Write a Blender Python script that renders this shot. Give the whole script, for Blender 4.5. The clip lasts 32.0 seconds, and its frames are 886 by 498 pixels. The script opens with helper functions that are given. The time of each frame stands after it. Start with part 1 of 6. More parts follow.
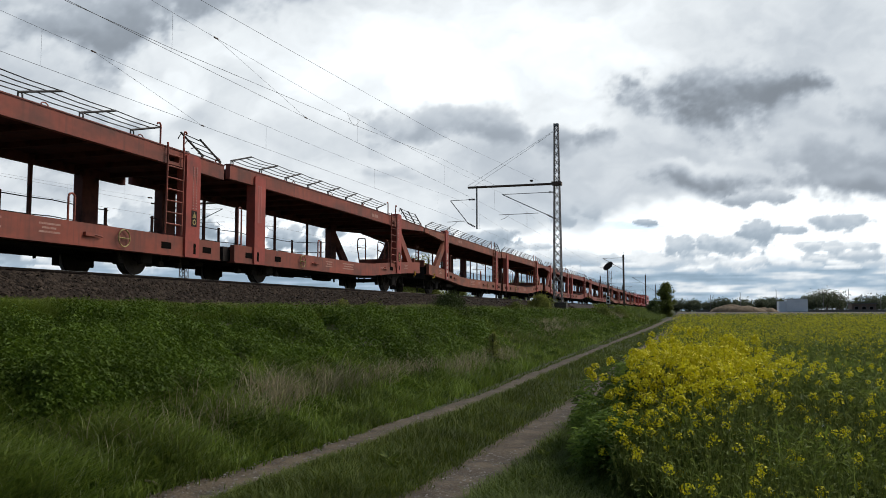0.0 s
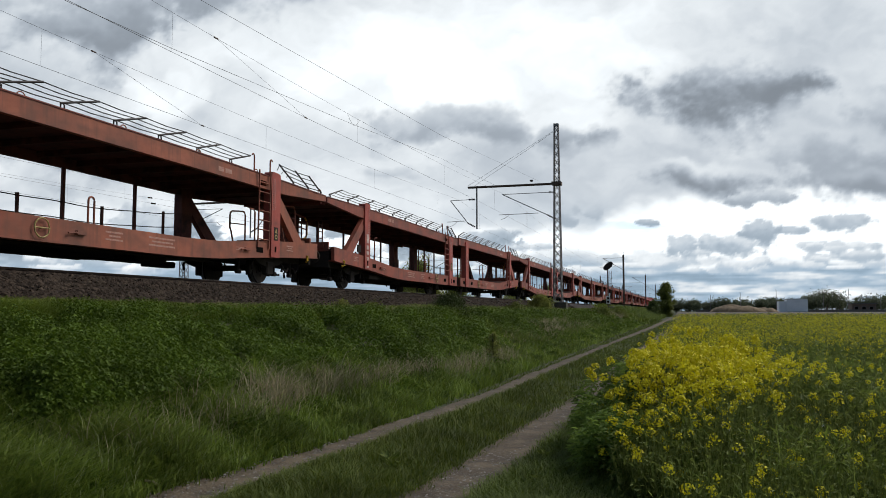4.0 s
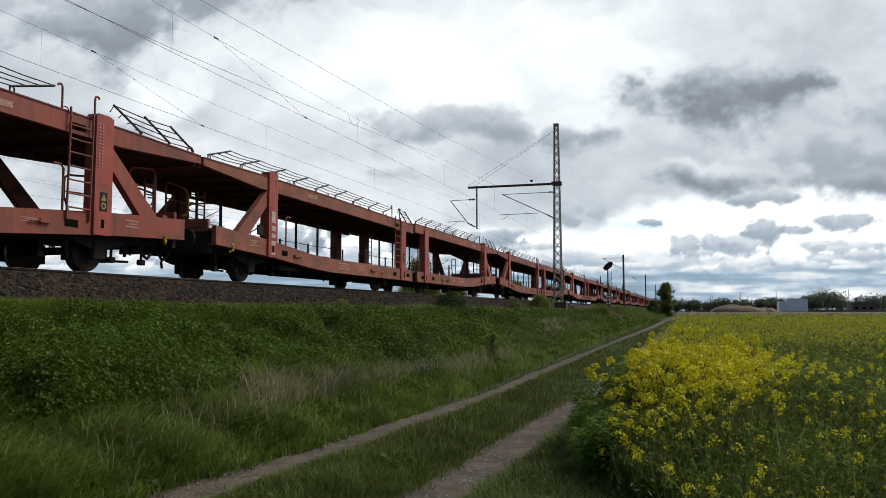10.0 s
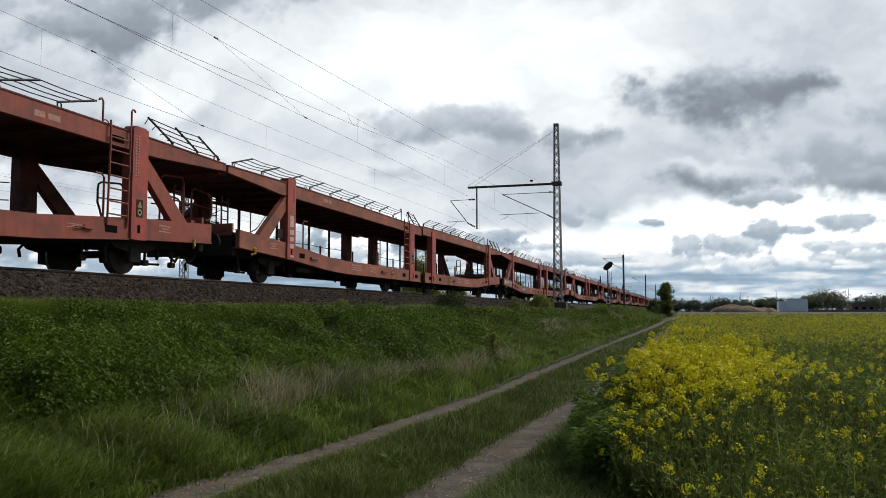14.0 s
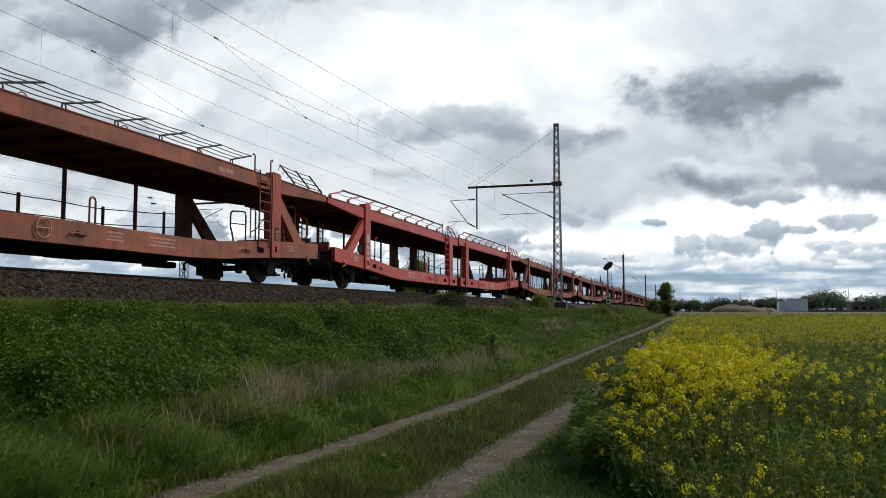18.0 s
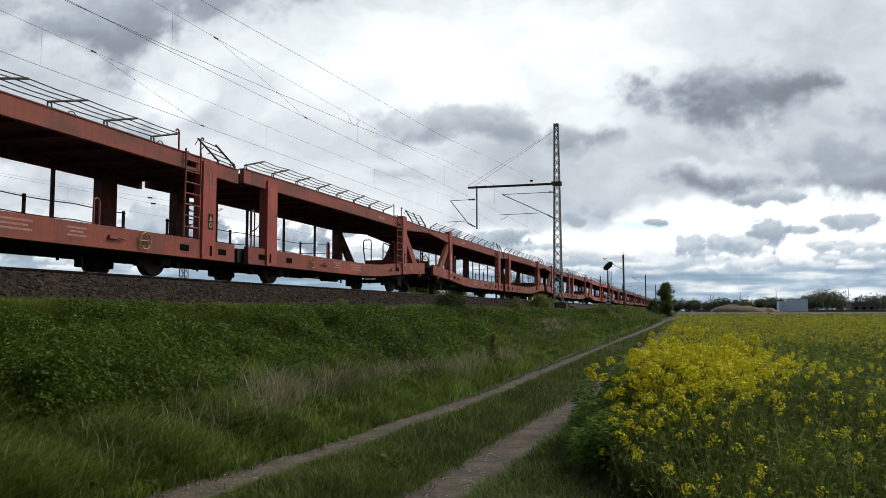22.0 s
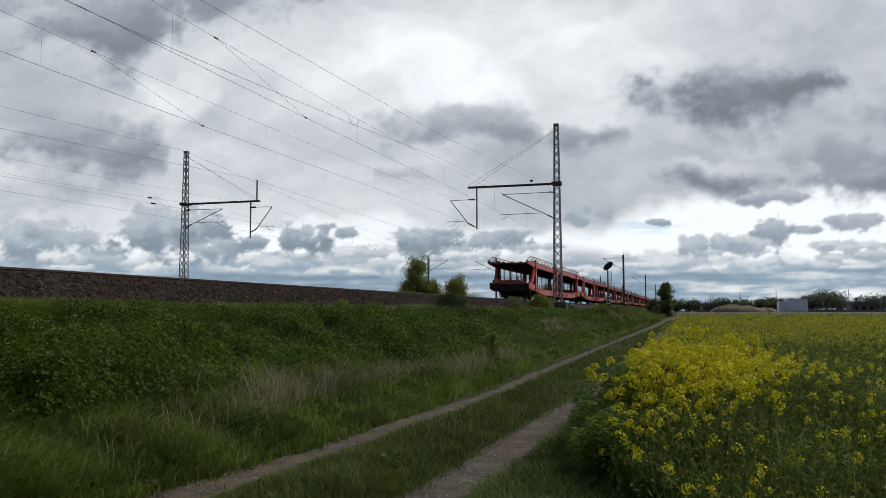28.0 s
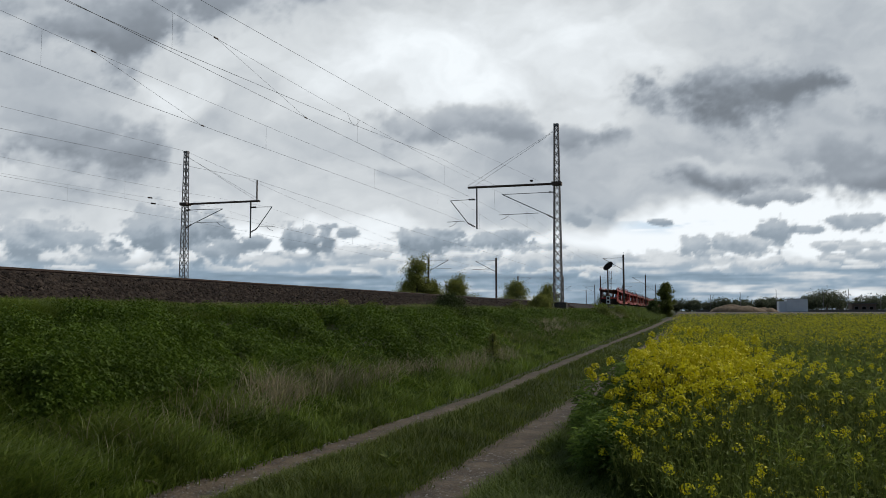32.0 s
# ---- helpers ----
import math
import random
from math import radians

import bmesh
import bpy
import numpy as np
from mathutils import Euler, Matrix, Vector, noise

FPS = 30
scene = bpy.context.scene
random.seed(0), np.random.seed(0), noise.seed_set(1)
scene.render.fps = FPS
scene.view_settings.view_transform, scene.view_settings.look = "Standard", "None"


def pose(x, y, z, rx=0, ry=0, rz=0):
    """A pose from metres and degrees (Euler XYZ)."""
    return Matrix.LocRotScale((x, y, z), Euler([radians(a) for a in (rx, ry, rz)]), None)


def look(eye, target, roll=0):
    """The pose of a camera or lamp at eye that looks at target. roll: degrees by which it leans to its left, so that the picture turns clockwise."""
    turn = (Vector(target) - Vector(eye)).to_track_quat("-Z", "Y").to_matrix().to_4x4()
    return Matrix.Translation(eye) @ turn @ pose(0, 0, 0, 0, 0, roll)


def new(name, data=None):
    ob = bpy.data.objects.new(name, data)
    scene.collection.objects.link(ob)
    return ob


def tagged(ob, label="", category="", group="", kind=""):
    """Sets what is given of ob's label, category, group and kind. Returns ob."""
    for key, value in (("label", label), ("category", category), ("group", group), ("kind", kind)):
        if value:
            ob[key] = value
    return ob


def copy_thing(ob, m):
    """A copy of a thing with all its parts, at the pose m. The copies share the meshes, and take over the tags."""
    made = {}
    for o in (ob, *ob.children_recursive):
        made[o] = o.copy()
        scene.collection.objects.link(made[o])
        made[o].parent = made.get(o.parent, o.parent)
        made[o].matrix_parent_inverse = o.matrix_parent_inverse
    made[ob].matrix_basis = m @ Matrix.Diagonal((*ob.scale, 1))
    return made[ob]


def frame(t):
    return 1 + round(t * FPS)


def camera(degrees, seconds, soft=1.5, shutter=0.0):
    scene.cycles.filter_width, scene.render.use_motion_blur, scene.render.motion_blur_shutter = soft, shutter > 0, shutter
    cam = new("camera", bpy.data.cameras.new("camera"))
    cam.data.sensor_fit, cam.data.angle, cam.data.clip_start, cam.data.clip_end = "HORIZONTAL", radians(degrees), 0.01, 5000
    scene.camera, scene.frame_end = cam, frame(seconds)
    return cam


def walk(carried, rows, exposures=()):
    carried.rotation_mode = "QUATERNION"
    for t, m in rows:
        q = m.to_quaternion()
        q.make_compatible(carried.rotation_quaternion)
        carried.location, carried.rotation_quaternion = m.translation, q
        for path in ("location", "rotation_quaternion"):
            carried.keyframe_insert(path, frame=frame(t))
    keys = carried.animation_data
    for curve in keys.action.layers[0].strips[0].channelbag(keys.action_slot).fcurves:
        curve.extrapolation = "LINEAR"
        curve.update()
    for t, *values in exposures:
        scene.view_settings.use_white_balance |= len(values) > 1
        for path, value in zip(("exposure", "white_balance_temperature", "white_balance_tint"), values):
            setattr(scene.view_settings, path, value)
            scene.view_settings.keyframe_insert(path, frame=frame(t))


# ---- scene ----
cam = camera(57.68, 32.0, soft=0.8)
EYE = Vector((0.0, 0.0, 1.55))
YAW, TILT = radians(16.577), radians(4.368)
AHEAD = Vector((-math.sin(YAW) * math.cos(TILT), math.cos(YAW) * math.cos(TILT), math.sin(TILT)))
STAND = look(EYE, EYE + AHEAD * 50.0, roll=-0.08)
walk(cam, [(0.0, STAND), (32.0, STAND)], exposures=[(0.0, 0.0), (24.0, 0.0), (26.0, -0.12), (28.0, -0.30), (32.0, -0.36)])

# ---- plan: x across the line, y along it, z up; the rails run along y ----
TRACK_X = -12.05          # axis of the near track
TRACK_X_FAR = -16.05
LINE_2 = (-32.2, -36.4)   # axes of the second line
RAIL_Z = 2.32
UNIT = 31.0
FIRST_POST = -56.95       # rear post of unit 0 at the start

# ---- light ----
world = bpy.data.worlds.new("sky")
scene.world = world
world.use_nodes = True
wn, wl = world.node_tree.nodes, world.node_tree.links
sky = wn.new("ShaderNodeTexSky")
sky.sky_type = "NISHITA"
sky.sun_disc = False
sky.sun_elevation, sky.sun_rotation = radians(46), radians(55)
sky.air_density, sky.dust_density, sky.ozone_density = 1.0, 1.5, 1.0
wl.new(sky.outputs[0], wn["Background"].inputs[0])
wn["Background"].inputs[1].default_value = 0.085
sun = new("sun", bpy.data.lights.new("sun", "SUN"))
sun.data.energy, sun.data.angle, sun.data.color = 2.0, radians(30), (1.0, 0.97, 0.92)
sun.matrix_world = look((math.sin(radians(55)) * 50, math.cos(radians(55)) * 50, 51.8), (0, 0, 0))


# ---- materials ----
def nodes_of(name):
    m = bpy.data.materials.new(name)
    m.use_nodes = True
    t = m.node_tree
    return m, t.nodes, t.links, t.nodes["Principled BSDF"]


def ramp(n, stops):
    r = n.new("ShaderNodeValToRGB")
    e = r.color_ramp.elements
    while len(e) < len(stops):
        e.new(0.5)
    for el, (at, c) in zip(e, stops):
        el.position, el.color = at, (*c, 1)
    return r


def surface(name, a, b, scale=3.0, rough=0.8, metal=0.0, fine=40.0, bump=0.2, dist=0.01, stain=None, spread=0.5, random_part=0.0, island=0.0, stretch=(1, 1, 1), spec=0.4, runs=None):
    """Two tones mixed by coarse and fine noise, with relief and optional stains."""
    m, n, l, bsdf = nodes_of(name)
    co = n.new("ShaderNodeTexCoord")
    mp = n.new("ShaderNodeMapping")
    mp.inputs["Scale"].default_value = stretch
    l.new(co.outputs["Object"], mp.inputs[0])
    big = n.new("ShaderNodeTexNoise")
    big.inputs["Scale"].default_value, big.inputs["Detail"].default_value = scale, 5
    l.new(mp.outputs[0], big.inputs[0])
    small = n.new("ShaderNodeTexNoise")
    small.inputs["Scale"].default_value, small.inputs["Detail"].default_value = fine, 4
    l.new(mp.outputs[0], small.inputs[0])
    add = n.new("ShaderNodeMath")
    add.operation = "MULTIPLY_ADD"
    add.inputs[1].default_value = 0.45
    l.new(small.outputs[0], add.inputs[0])
    l.new(big.outputs[0], add.inputs[2])
    lo = 0.72 - spread * 0.5
    r = ramp(n, [(lo, a), (lo + spread, b)])
    l.new(add.outputs[0], r.inputs[0])
    colour = r.outputs[0]
    if stain:
        tint, amount = stain
        sn = n.new("ShaderNodeTexNoise")
        sn.inputs["Scale"].default_value, sn.inputs["Detail"].default_value = scale * 2.7, 8
        l.new(mp.outputs[0], sn.inputs[0])
        sr = ramp(n, [(0.62 - amount * 0.3, (0, 0, 0)), (0.74, (1, 1, 1))])
        l.new(sn.outputs[0], sr.inputs[0])
        mx = n.new("ShaderNodeMixRGB")
        l.new(sr.outputs[0], mx.inputs[0])
        l.new(colour, mx.inputs[1])
        mx.inputs[2].default_value = (*tint, 1)
        colour = mx.outputs[0]
    if runs:
        tint, amount = runs
        down = n.new("ShaderNodeMapping")
        down.inputs["Scale"].default_value = (1.0, 5.0, 0.35)
        l.new(co.outputs["Object"], down.inputs[0])
        sn = n.new("ShaderNodeTexNoise")
        sn.inputs["Scale"].default_value, sn.inputs["Detail"].default_value = 1.6, 7
        l.new(down.outputs[0], sn.inputs[0])
        sr = ramp(n, [(0.50, (0, 0, 0)), (0.68, (amount, amount, amount))])
        l.new(sn.outputs[0], sr.inputs[0])
        mx = n.new("ShaderNodeMixRGB")
        l.new(sr.outputs[0], mx.inputs[0])
        l.new(colour, mx.inputs[1])
        mx.inputs[2].default_value = (*tint, 1)
        colour = mx.outputs[0]
    for amount, node, socket in ((random_part, "ShaderNodeObjectInfo", "Random"), (island, "ShaderNodeNewGeometry", "Random Per Island")):
        if amount:
            info = n.new(node)
            mr = n.new("ShaderNodeMapRange")
            mr.inputs[3].default_value, mr.inputs[4].default_value = 1 - amount, 1 + amount
            l.new(info.outputs[socket], mr.inputs[0])
            hs = n.new("ShaderNodeHueSaturation")
            l.new(mr.outputs[0], hs.inputs["Value"])
            l.new(colour, hs.inputs["Color"])
            colour = hs.outputs[0]
    l.new(colour, bsdf.inputs["Base Color"])
    bsdf.inputs["Roughness"].default_value, bsdf.inputs["Metallic"].default_value = rough, metal
    bsdf.inputs["Specular IOR Level"].default_value = spec
    if bump:
        bp = n.new("ShaderNodeBump")
        bp.inputs["Strength"].default_value, bp.inputs["Distance"].default_value = bump, dist
        l.new(small.outputs[0], bp.inputs["Height"])
        l.new(bp.outputs[0], bsdf.inputs["Normal"])
    return m


def leafy(name, a, b, rough=0.6, trans=0.25, island=0.35):
    """Leaf material: varies leaf by leaf, lets some light through."""
    m, n, l, bsdf = nodes_of(name)
    g = n.new("ShaderNodeNewGeometry")
    r = ramp(n, [(0.0, a), (1.0, b)])
    l.new(g.outputs["Random Per Island"], r.inputs[0])
    nz = n.new("ShaderNodeTexNoise")
    nz.inputs["Scale"].default_value, nz.inputs["Detail"].default_value = 0.9, 3
    co = n.new("ShaderNodeTexCoord")
    l.new(co.outputs["Object"], nz.inputs[0])
    mr = n.new("ShaderNodeMapRange")
    mr.inputs[1].default_value, mr.inputs[2].default_value = 0.3, 0.7
    mr.inputs[3].default_value, mr.inputs[4].default_value = 1 - island, 1 + island
    l.new(nz.outputs[0], mr.inputs[0])
    hs = n.new("ShaderNodeHueSaturation")
    l.new(mr.outputs[0], hs.inputs["Value"])
    l.new(r.outputs[0], hs.inputs["Color"])
    l.new(hs.outputs[0], bsdf.inputs["Base Color"])
    bsdf.inputs["Roughness"].default_value = rough
    bsdf.inputs["Specular IOR Level"].default_value = 0.25
    if trans:
        tr = n.new("ShaderNodeBsdfTranslucent")
        l.new(hs.outputs[0], tr.inputs[0])
        mx = n.new("ShaderNodeMixShader")
        mx.inputs[0].default_value = trans
        l.new(bsdf.outputs[0], mx.inputs[1])
        l.new(tr.outputs[0], mx.inputs[2])
        l.new(mx.outputs[0], n["Material Output"].inputs[0])
    return m


PAINTS = {
    "worn": surface("worn_red_paint", (0.215, 0.052, 0.031), (0.355, 0.084, 0.048), 0.7, 0.62, fine=9, bump=0.08, dist=0.004, stain=((0.13, 0.052, 0.036), 0.6), stretch=(1, 0.6, 1), runs=((0.105, 0.045, 0.032), 0.5)),
    "faded": surface("faded_red_paint", (0.245, 0.070, 0.038), (0.385, 0.122, 0.068), 0.8, 0.7, fine=9, bump=0.08, dist=0.004, stain=((0.15, 0.065, 0.044), 0.7), stretch=(1, 0.6, 1), runs=((0.13, 0.062, 0.042), 0.5)),
    "fresh": surface("fresh_red_paint", (0.37, 0.040, 0.028), (0.48, 0.062, 0.042), 0.7, 0.45, fine=9, bump=0.05, dist=0.003, stain=((0.30, 0.05, 0.035), 0.2), stretch=(1, 0.6, 1)),
    "bright": surface("clean_red_paint", (0.33, 0.046, 0.031), (0.46, 0.072, 0.048), 0.7, 0.55, fine=9, bump=0.06, dist=0.004, stain=((0.24, 0.05, 0.036), 0.35), stretch=(1, 0.6, 1), runs=((0.20, 0.045, 0.033), 0.5)),
}
EDGE_RED = surface("dark_red_edge_paint", (0.11, 0.030, 0.022), (0.20, 0.050, 0.036), 1.5, 0.7, fine=12, bump=0.1)
POST_RED = surface("repainted_post_red", (0.30, 0.052, 0.036), (0.44, 0.085, 0.058), 1.1, 0.6, fine=10, bump=0.08, dist=0.004, stain=((0.20, 0.055, 0.04), 0.5))
GRIME = surface("grimy_black_steel", (0.020, 0.0165, 0.014), (0.050, 0.040, 0.034), 2.0, 0.85, fine=30, bump=0.25, spec=0.15)
WHEEL_STEEL = surface("brake_dusted_steel", (0.028, 0.021, 0.017), (0.070, 0.053, 0.042), 4.0, 0.75, fine=30, spec=0.2)
TREAD = surface("polished_tread_steel", (0.30, 0.29, 0.28), (0.42, 0.41, 0.40), 6.0, 0.35, metal=0.9, fine=50, bump=0.05)
# darker copy of the red paint: under-deck shade put into the colour
SHADED_INNER = surface("shaded_inner_paint", (0.085, 0.028, 0.020), (0.180, 0.056, 0.040), 1.2, 0.8, fine=14, bump=0.15, stain=((0.025, 0.014, 0.011), 0.5))
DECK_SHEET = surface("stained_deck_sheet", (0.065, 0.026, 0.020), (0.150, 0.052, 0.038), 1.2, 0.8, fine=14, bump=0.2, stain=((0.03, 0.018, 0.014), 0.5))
WIRE = surface("dark_steel_rope", (0.03, 0.027, 0.025), (0.06, 0.052, 0.048), 6.0, 0.6, metal=0.4, bump=0)
YELLOW = surface("signal_yellow_paint", (0.55, 0.33, 0.02), (0.72, 0.46, 0.04), 4.0, 0.55, bump=0.05, stain=((0.25, 0.14, 0.03), 0.3))
GOLD = surface("dull_ochre_paint", (0.30, 0.22, 0.07), (0.46, 0.36, 0.13), 5.0, 0.6, bump=0, stain=((0.16, 0.09, 0.04), 0.5))
PALE = surface("pale_stencil_paint", (0.42, 0.34, 0.30), (0.62, 0.56, 0.52), 9.0, 0.7, fine=60, bump=0, stain=((0.40, 0.16, 0.11), 0.7))
FAINT = surface("faded_stencil_paint", (0.36, 0.19, 0.14), (0.48, 0.30, 0.24), 9.0, 0.7, fine=60, bump=0, stain=((0.36, 0.12, 0.08), 0.7))
WHITE_PLATE = surface("white_enamel_plate", (0.55, 0.55, 0.53), (0.75, 0.75, 0.73), 4.0, 0.4, bump=0)
# near-black without gloss: the darkness inside openings put into the colour
DARK_SLOT = surface("painted_dark_opening", (0.008, 0.007, 0.006), (0.012, 0.010, 0.009), 4.0, 1.0, bump=0, spec=0.0)
GALV = surface("dull_galvanised_steel", (0.17, 0.16, 0.155), (0.30, 0.285, 0.275), 3.0, 0.6, metal=0.35, fine=30, bump=0.1, stain=((0.11, 0.075, 0.055), 0.4))
RUSTY_STEEL = surface("rust_tinged_steel", (0.075, 0.055, 0.045), (0.16, 0.12, 0.095), 2.5, 0.7, metal=0.2, fine=30, bump=0.1, stain=((0.10, 0.05, 0.03), 0.5))
PORCELAIN = surface("brown_porcelain", (0.03, 0.016, 0.012), (0.05, 0.026, 0.018), 5.0, 0.25, bump=0)
CONCRETE = surface("weathered_concrete", (0.10, 0.095, 0.088), (0.19, 0.18, 0.165), 2.0, 0.9, fine=30, bump=0.4, stain=((0.05, 0.05, 0.042), 0.5))
COPPER = surface("weathered_contact_wire", (0.16, 0.16, 0.165), (0.25, 0.25, 0.255), 5.0, 0.6, metal=0.3, bump=0)
RAIL_SIDE = surface("rusty_rail_steel", (0.045, 0.028, 0.02), (0.09, 0.055, 0.038), 5.0, 0.8, metal=0.2, fine=40)
SLEEPER = surface("grey_concrete_sleeper", (0.12, 0.11, 0.10), (0.20, 0.185, 0.17), 3.0, 0.9, fine=30, bump=0.3, random_part=0.15)
BALLAST = surface("brown_ballast_bed", (0.016, 0.012, 0.010), (0.045, 0.034, 0.028), 9.0, 0.95, fine=28, bump=1.0, dist=0.05)
STONE = surface("brown_ballast_stone", (0.018, 0.0130, 0.009), (0.068, 0.050, 0.036), 7.0, 0.95, fine=40, bump=0.5, island=0.7, spec=0.15)
SOIL = surface("grassy_soil", (0.030, 0.042, 0.012), (0.062, 0.070, 0.024), 0.8, 0.95, fine=9, bump=0.8, dist=0.05, stain=((0.085, 0.062, 0.038), 0.25))
SAND_TRACK = surface("trodden_gravel_soil", (0.058, 0.042, 0.025), (0.175, 0.134, 0.086), 2.2, 0.95, fine=26, bump=0.8, dist=0.02, stain=((0.07, 0.058, 0.042), 0.45))
OLD_CONCRETE = surface("dark_weathered_concrete", (0.050, 0.042, 0.034), (0.105, 0.090, 0.074), 3.0, 0.95, fine=20, bump=0.5, stain=((0.045, 0.05, 0.03), 0.4))


# ---- mesh tools ----
def part(name, bm, material, parent=None, label="", smooth=False):
    """Links a bmesh as one mesh object under a thing or a part."""
    me = bpy.data.meshes.new(name)
    bm.to_mesh(me)
    bm.free()
    me.materials.append(material)
    if smooth:
        me.shade_smooth()
    ob = new(name, me)
    ob.parent = parent
    if label:
        tagged(ob, label)
    return ob


def shared(name, me, parent, m=None):
    ob = new(name, me)
    ob.parent = parent
    if m is not None:
        ob.matrix_basis = m
    return ob


def mesh_of(name, bm, material, smooth=False):
    me = bpy.data.meshes.new(name)
    bm.to_mesh(me)
    bm.free()
    me.materials.append(material)
    if smooth:
        me.shade_smooth()
    return me


def box(bm, x0, x1, y0, y1, z0, z1, bevel=0.0):
    v = [bm.verts.new((x, y, z)) for x in (x0, x1) for y in (y0, y1) for z in (z0, z1)]
    fs = [bm.faces.new([v[i] for i in q]) for q in ((0, 1, 3, 2), (4, 6, 7, 5), (0, 4, 5, 1), (2, 3, 7, 6), (0, 2, 6, 4), (1, 5, 7, 3))]
    if bevel:
        bmesh.ops.bevel(bm, geom=list({e for f in fs for e in f.edges}), offset=bevel, segments=1, affect="EDGES")
    return bm


def plate(bm, x0, x1, outline):
    """A flat piece between x0 and x1 whose outline is given as (y, z) points."""
    a = [bm.verts.new((x0, y, z)) for y, z in outline]
    b = [bm.verts.new((x1, y, z)) for y, z in outline]
    n = len(a)
    bm.faces.new(a)
    bm.faces.new(b[::-1])
    for i in range(n):
        bm.faces.new((a[i], b[i], b[(i + 1) % n], a[(i + 1) % n]))
    bmesh.ops.recalc_face_normals(bm, faces=bm.faces[:])
    return bm


def strip(bm, x0, x1, top, bottom):
    """A long girder web: upper and lower edges as (y, z) points at the same y."""
    rows = []
    for (y, zt), (_, zb) in zip(top, bottom):
        rows.append([bm.verts.new(c) for c in ((x0, y, zb), (x1, y, zb), (x1, y, zt), (x0, y, zt))])
    for p, q in zip(rows, rows[1:]):
        for i in range(4):
            bm.faces.new((p[i], q[i], q[(i + 1) % 4], p[(i + 1) % 4]))
    bm.faces.new(rows[0][::-1])
    bm.faces.new(rows[-1])
    bmesh.ops.recalc_face_normals(bm, faces=bm.faces[:])
    return bm


def tube(bm, points, r, sides=6):
    """A round bar along a line of points."""
    pts = [Vector(p) for p in points]
    rings = []
    for i, p in enumerate(pts):
        d = (pts[min(i + 1, len(pts) - 1)] - pts[max(i - 1, 0)]).normalized()
        a = d.cross(Vector((0, 0, 1)) if abs(d.z) < 0.9 else Vector((1, 0, 0))).normalized()
        b = d.cross(a)
        rings.append([bm.verts.new(p + r * (math.cos(t) * a + math.sin(t) * b)) for t in (math.tau * k / sides for k in range(sides))])
    for p, q in zip(rings, rings[1:]):
        for k in range(sides):
            bm.faces.new((p[k], p[(k + 1) % sides], q[(k + 1) % sides], q[k]))
    bm.faces.new(rings[0][::-1])
    bm.faces.new(rings[-1])
    return bm


def disc(bm, x0, x1, y, z, r, sides=20):
    """A disc about an axis along x."""
    return tube(bm, [(x0, y, z), (x1, y, z)], r, sides)


def lerp(points, y):
    for (a, za), (b, zb) in zip(points, points[1:]):
        if a <= y <= b:
            return za + (zb - za) * (y - a) / (b - a)
    return points[0][1] if y < points[0][0] else points[-1][1]


# ---- double-deck car transporter: half a unit, x across, y along, z from the rail top ----
HALF_W = 1.47
LOW_T = [(-2.67, 1.25), (0.0, 1.11), (2.6, 0.90), (4.0, 0.86)]
LOW_B = [(-2.67, 0.82), (0.0, 0.69), (2.6, 0.50), (4.0, 0.45)]
UP_T = {1: [(-3.24, 2.76), (-0.6, 2.79), (4.0, 2.79), (10.4, 2.74)], -1: [(-3.24, 2.77), (-0.6, 2.81), (4.0, 2.84), (10.4, 2.82)]}
UP_B = {1: [(-3.24, 2.60), (-0.6, 2.44), (4.0, 2.43), (10.4, 2.40)], -1: [(-3.24, 2.61), (-0.6, 2.46), (4.0, 2.48), (10.4, 2.47)]}
WHEEL_R = 0.42
AXLES = (-0.4, 9.55)


def warning(post, s, y):
    """Dark plate with a pale triangle over a ring on a post."""
    x = HALF_W + 0.03
    plate_ = part("warning_plate", box(bmesh.new(), *sorted((s * x, s * (x + 0.027))), y - 0.10, y + 0.10, 1.12, 1.48), GRIME, post, "dark plate with a pale triangle and ring")
    t = bmesh.new()
    plate(t, *sorted((s * (x + 0.026), s * (x + 0.032))), [(y - 0.07, 1.32), (y + 0.07, 1.32), (y, 1.45)])
    part("triangle_mark", t, GOLD, plate_)
    t = bmesh.new()
    disc(t, *sorted((s * (x + 0.026), s * (x + 0.032))), y, 1.22, 0.065, 14)
    part("ring_mark", t, GOLD, plate_)
    t = bmesh.new()
    disc(t, *sorted((s * (x + 0.031), s * (x + 0.035))), y, 1.22, 0.035, 12)
    part("ring_centre", t, GRIME, plate_)


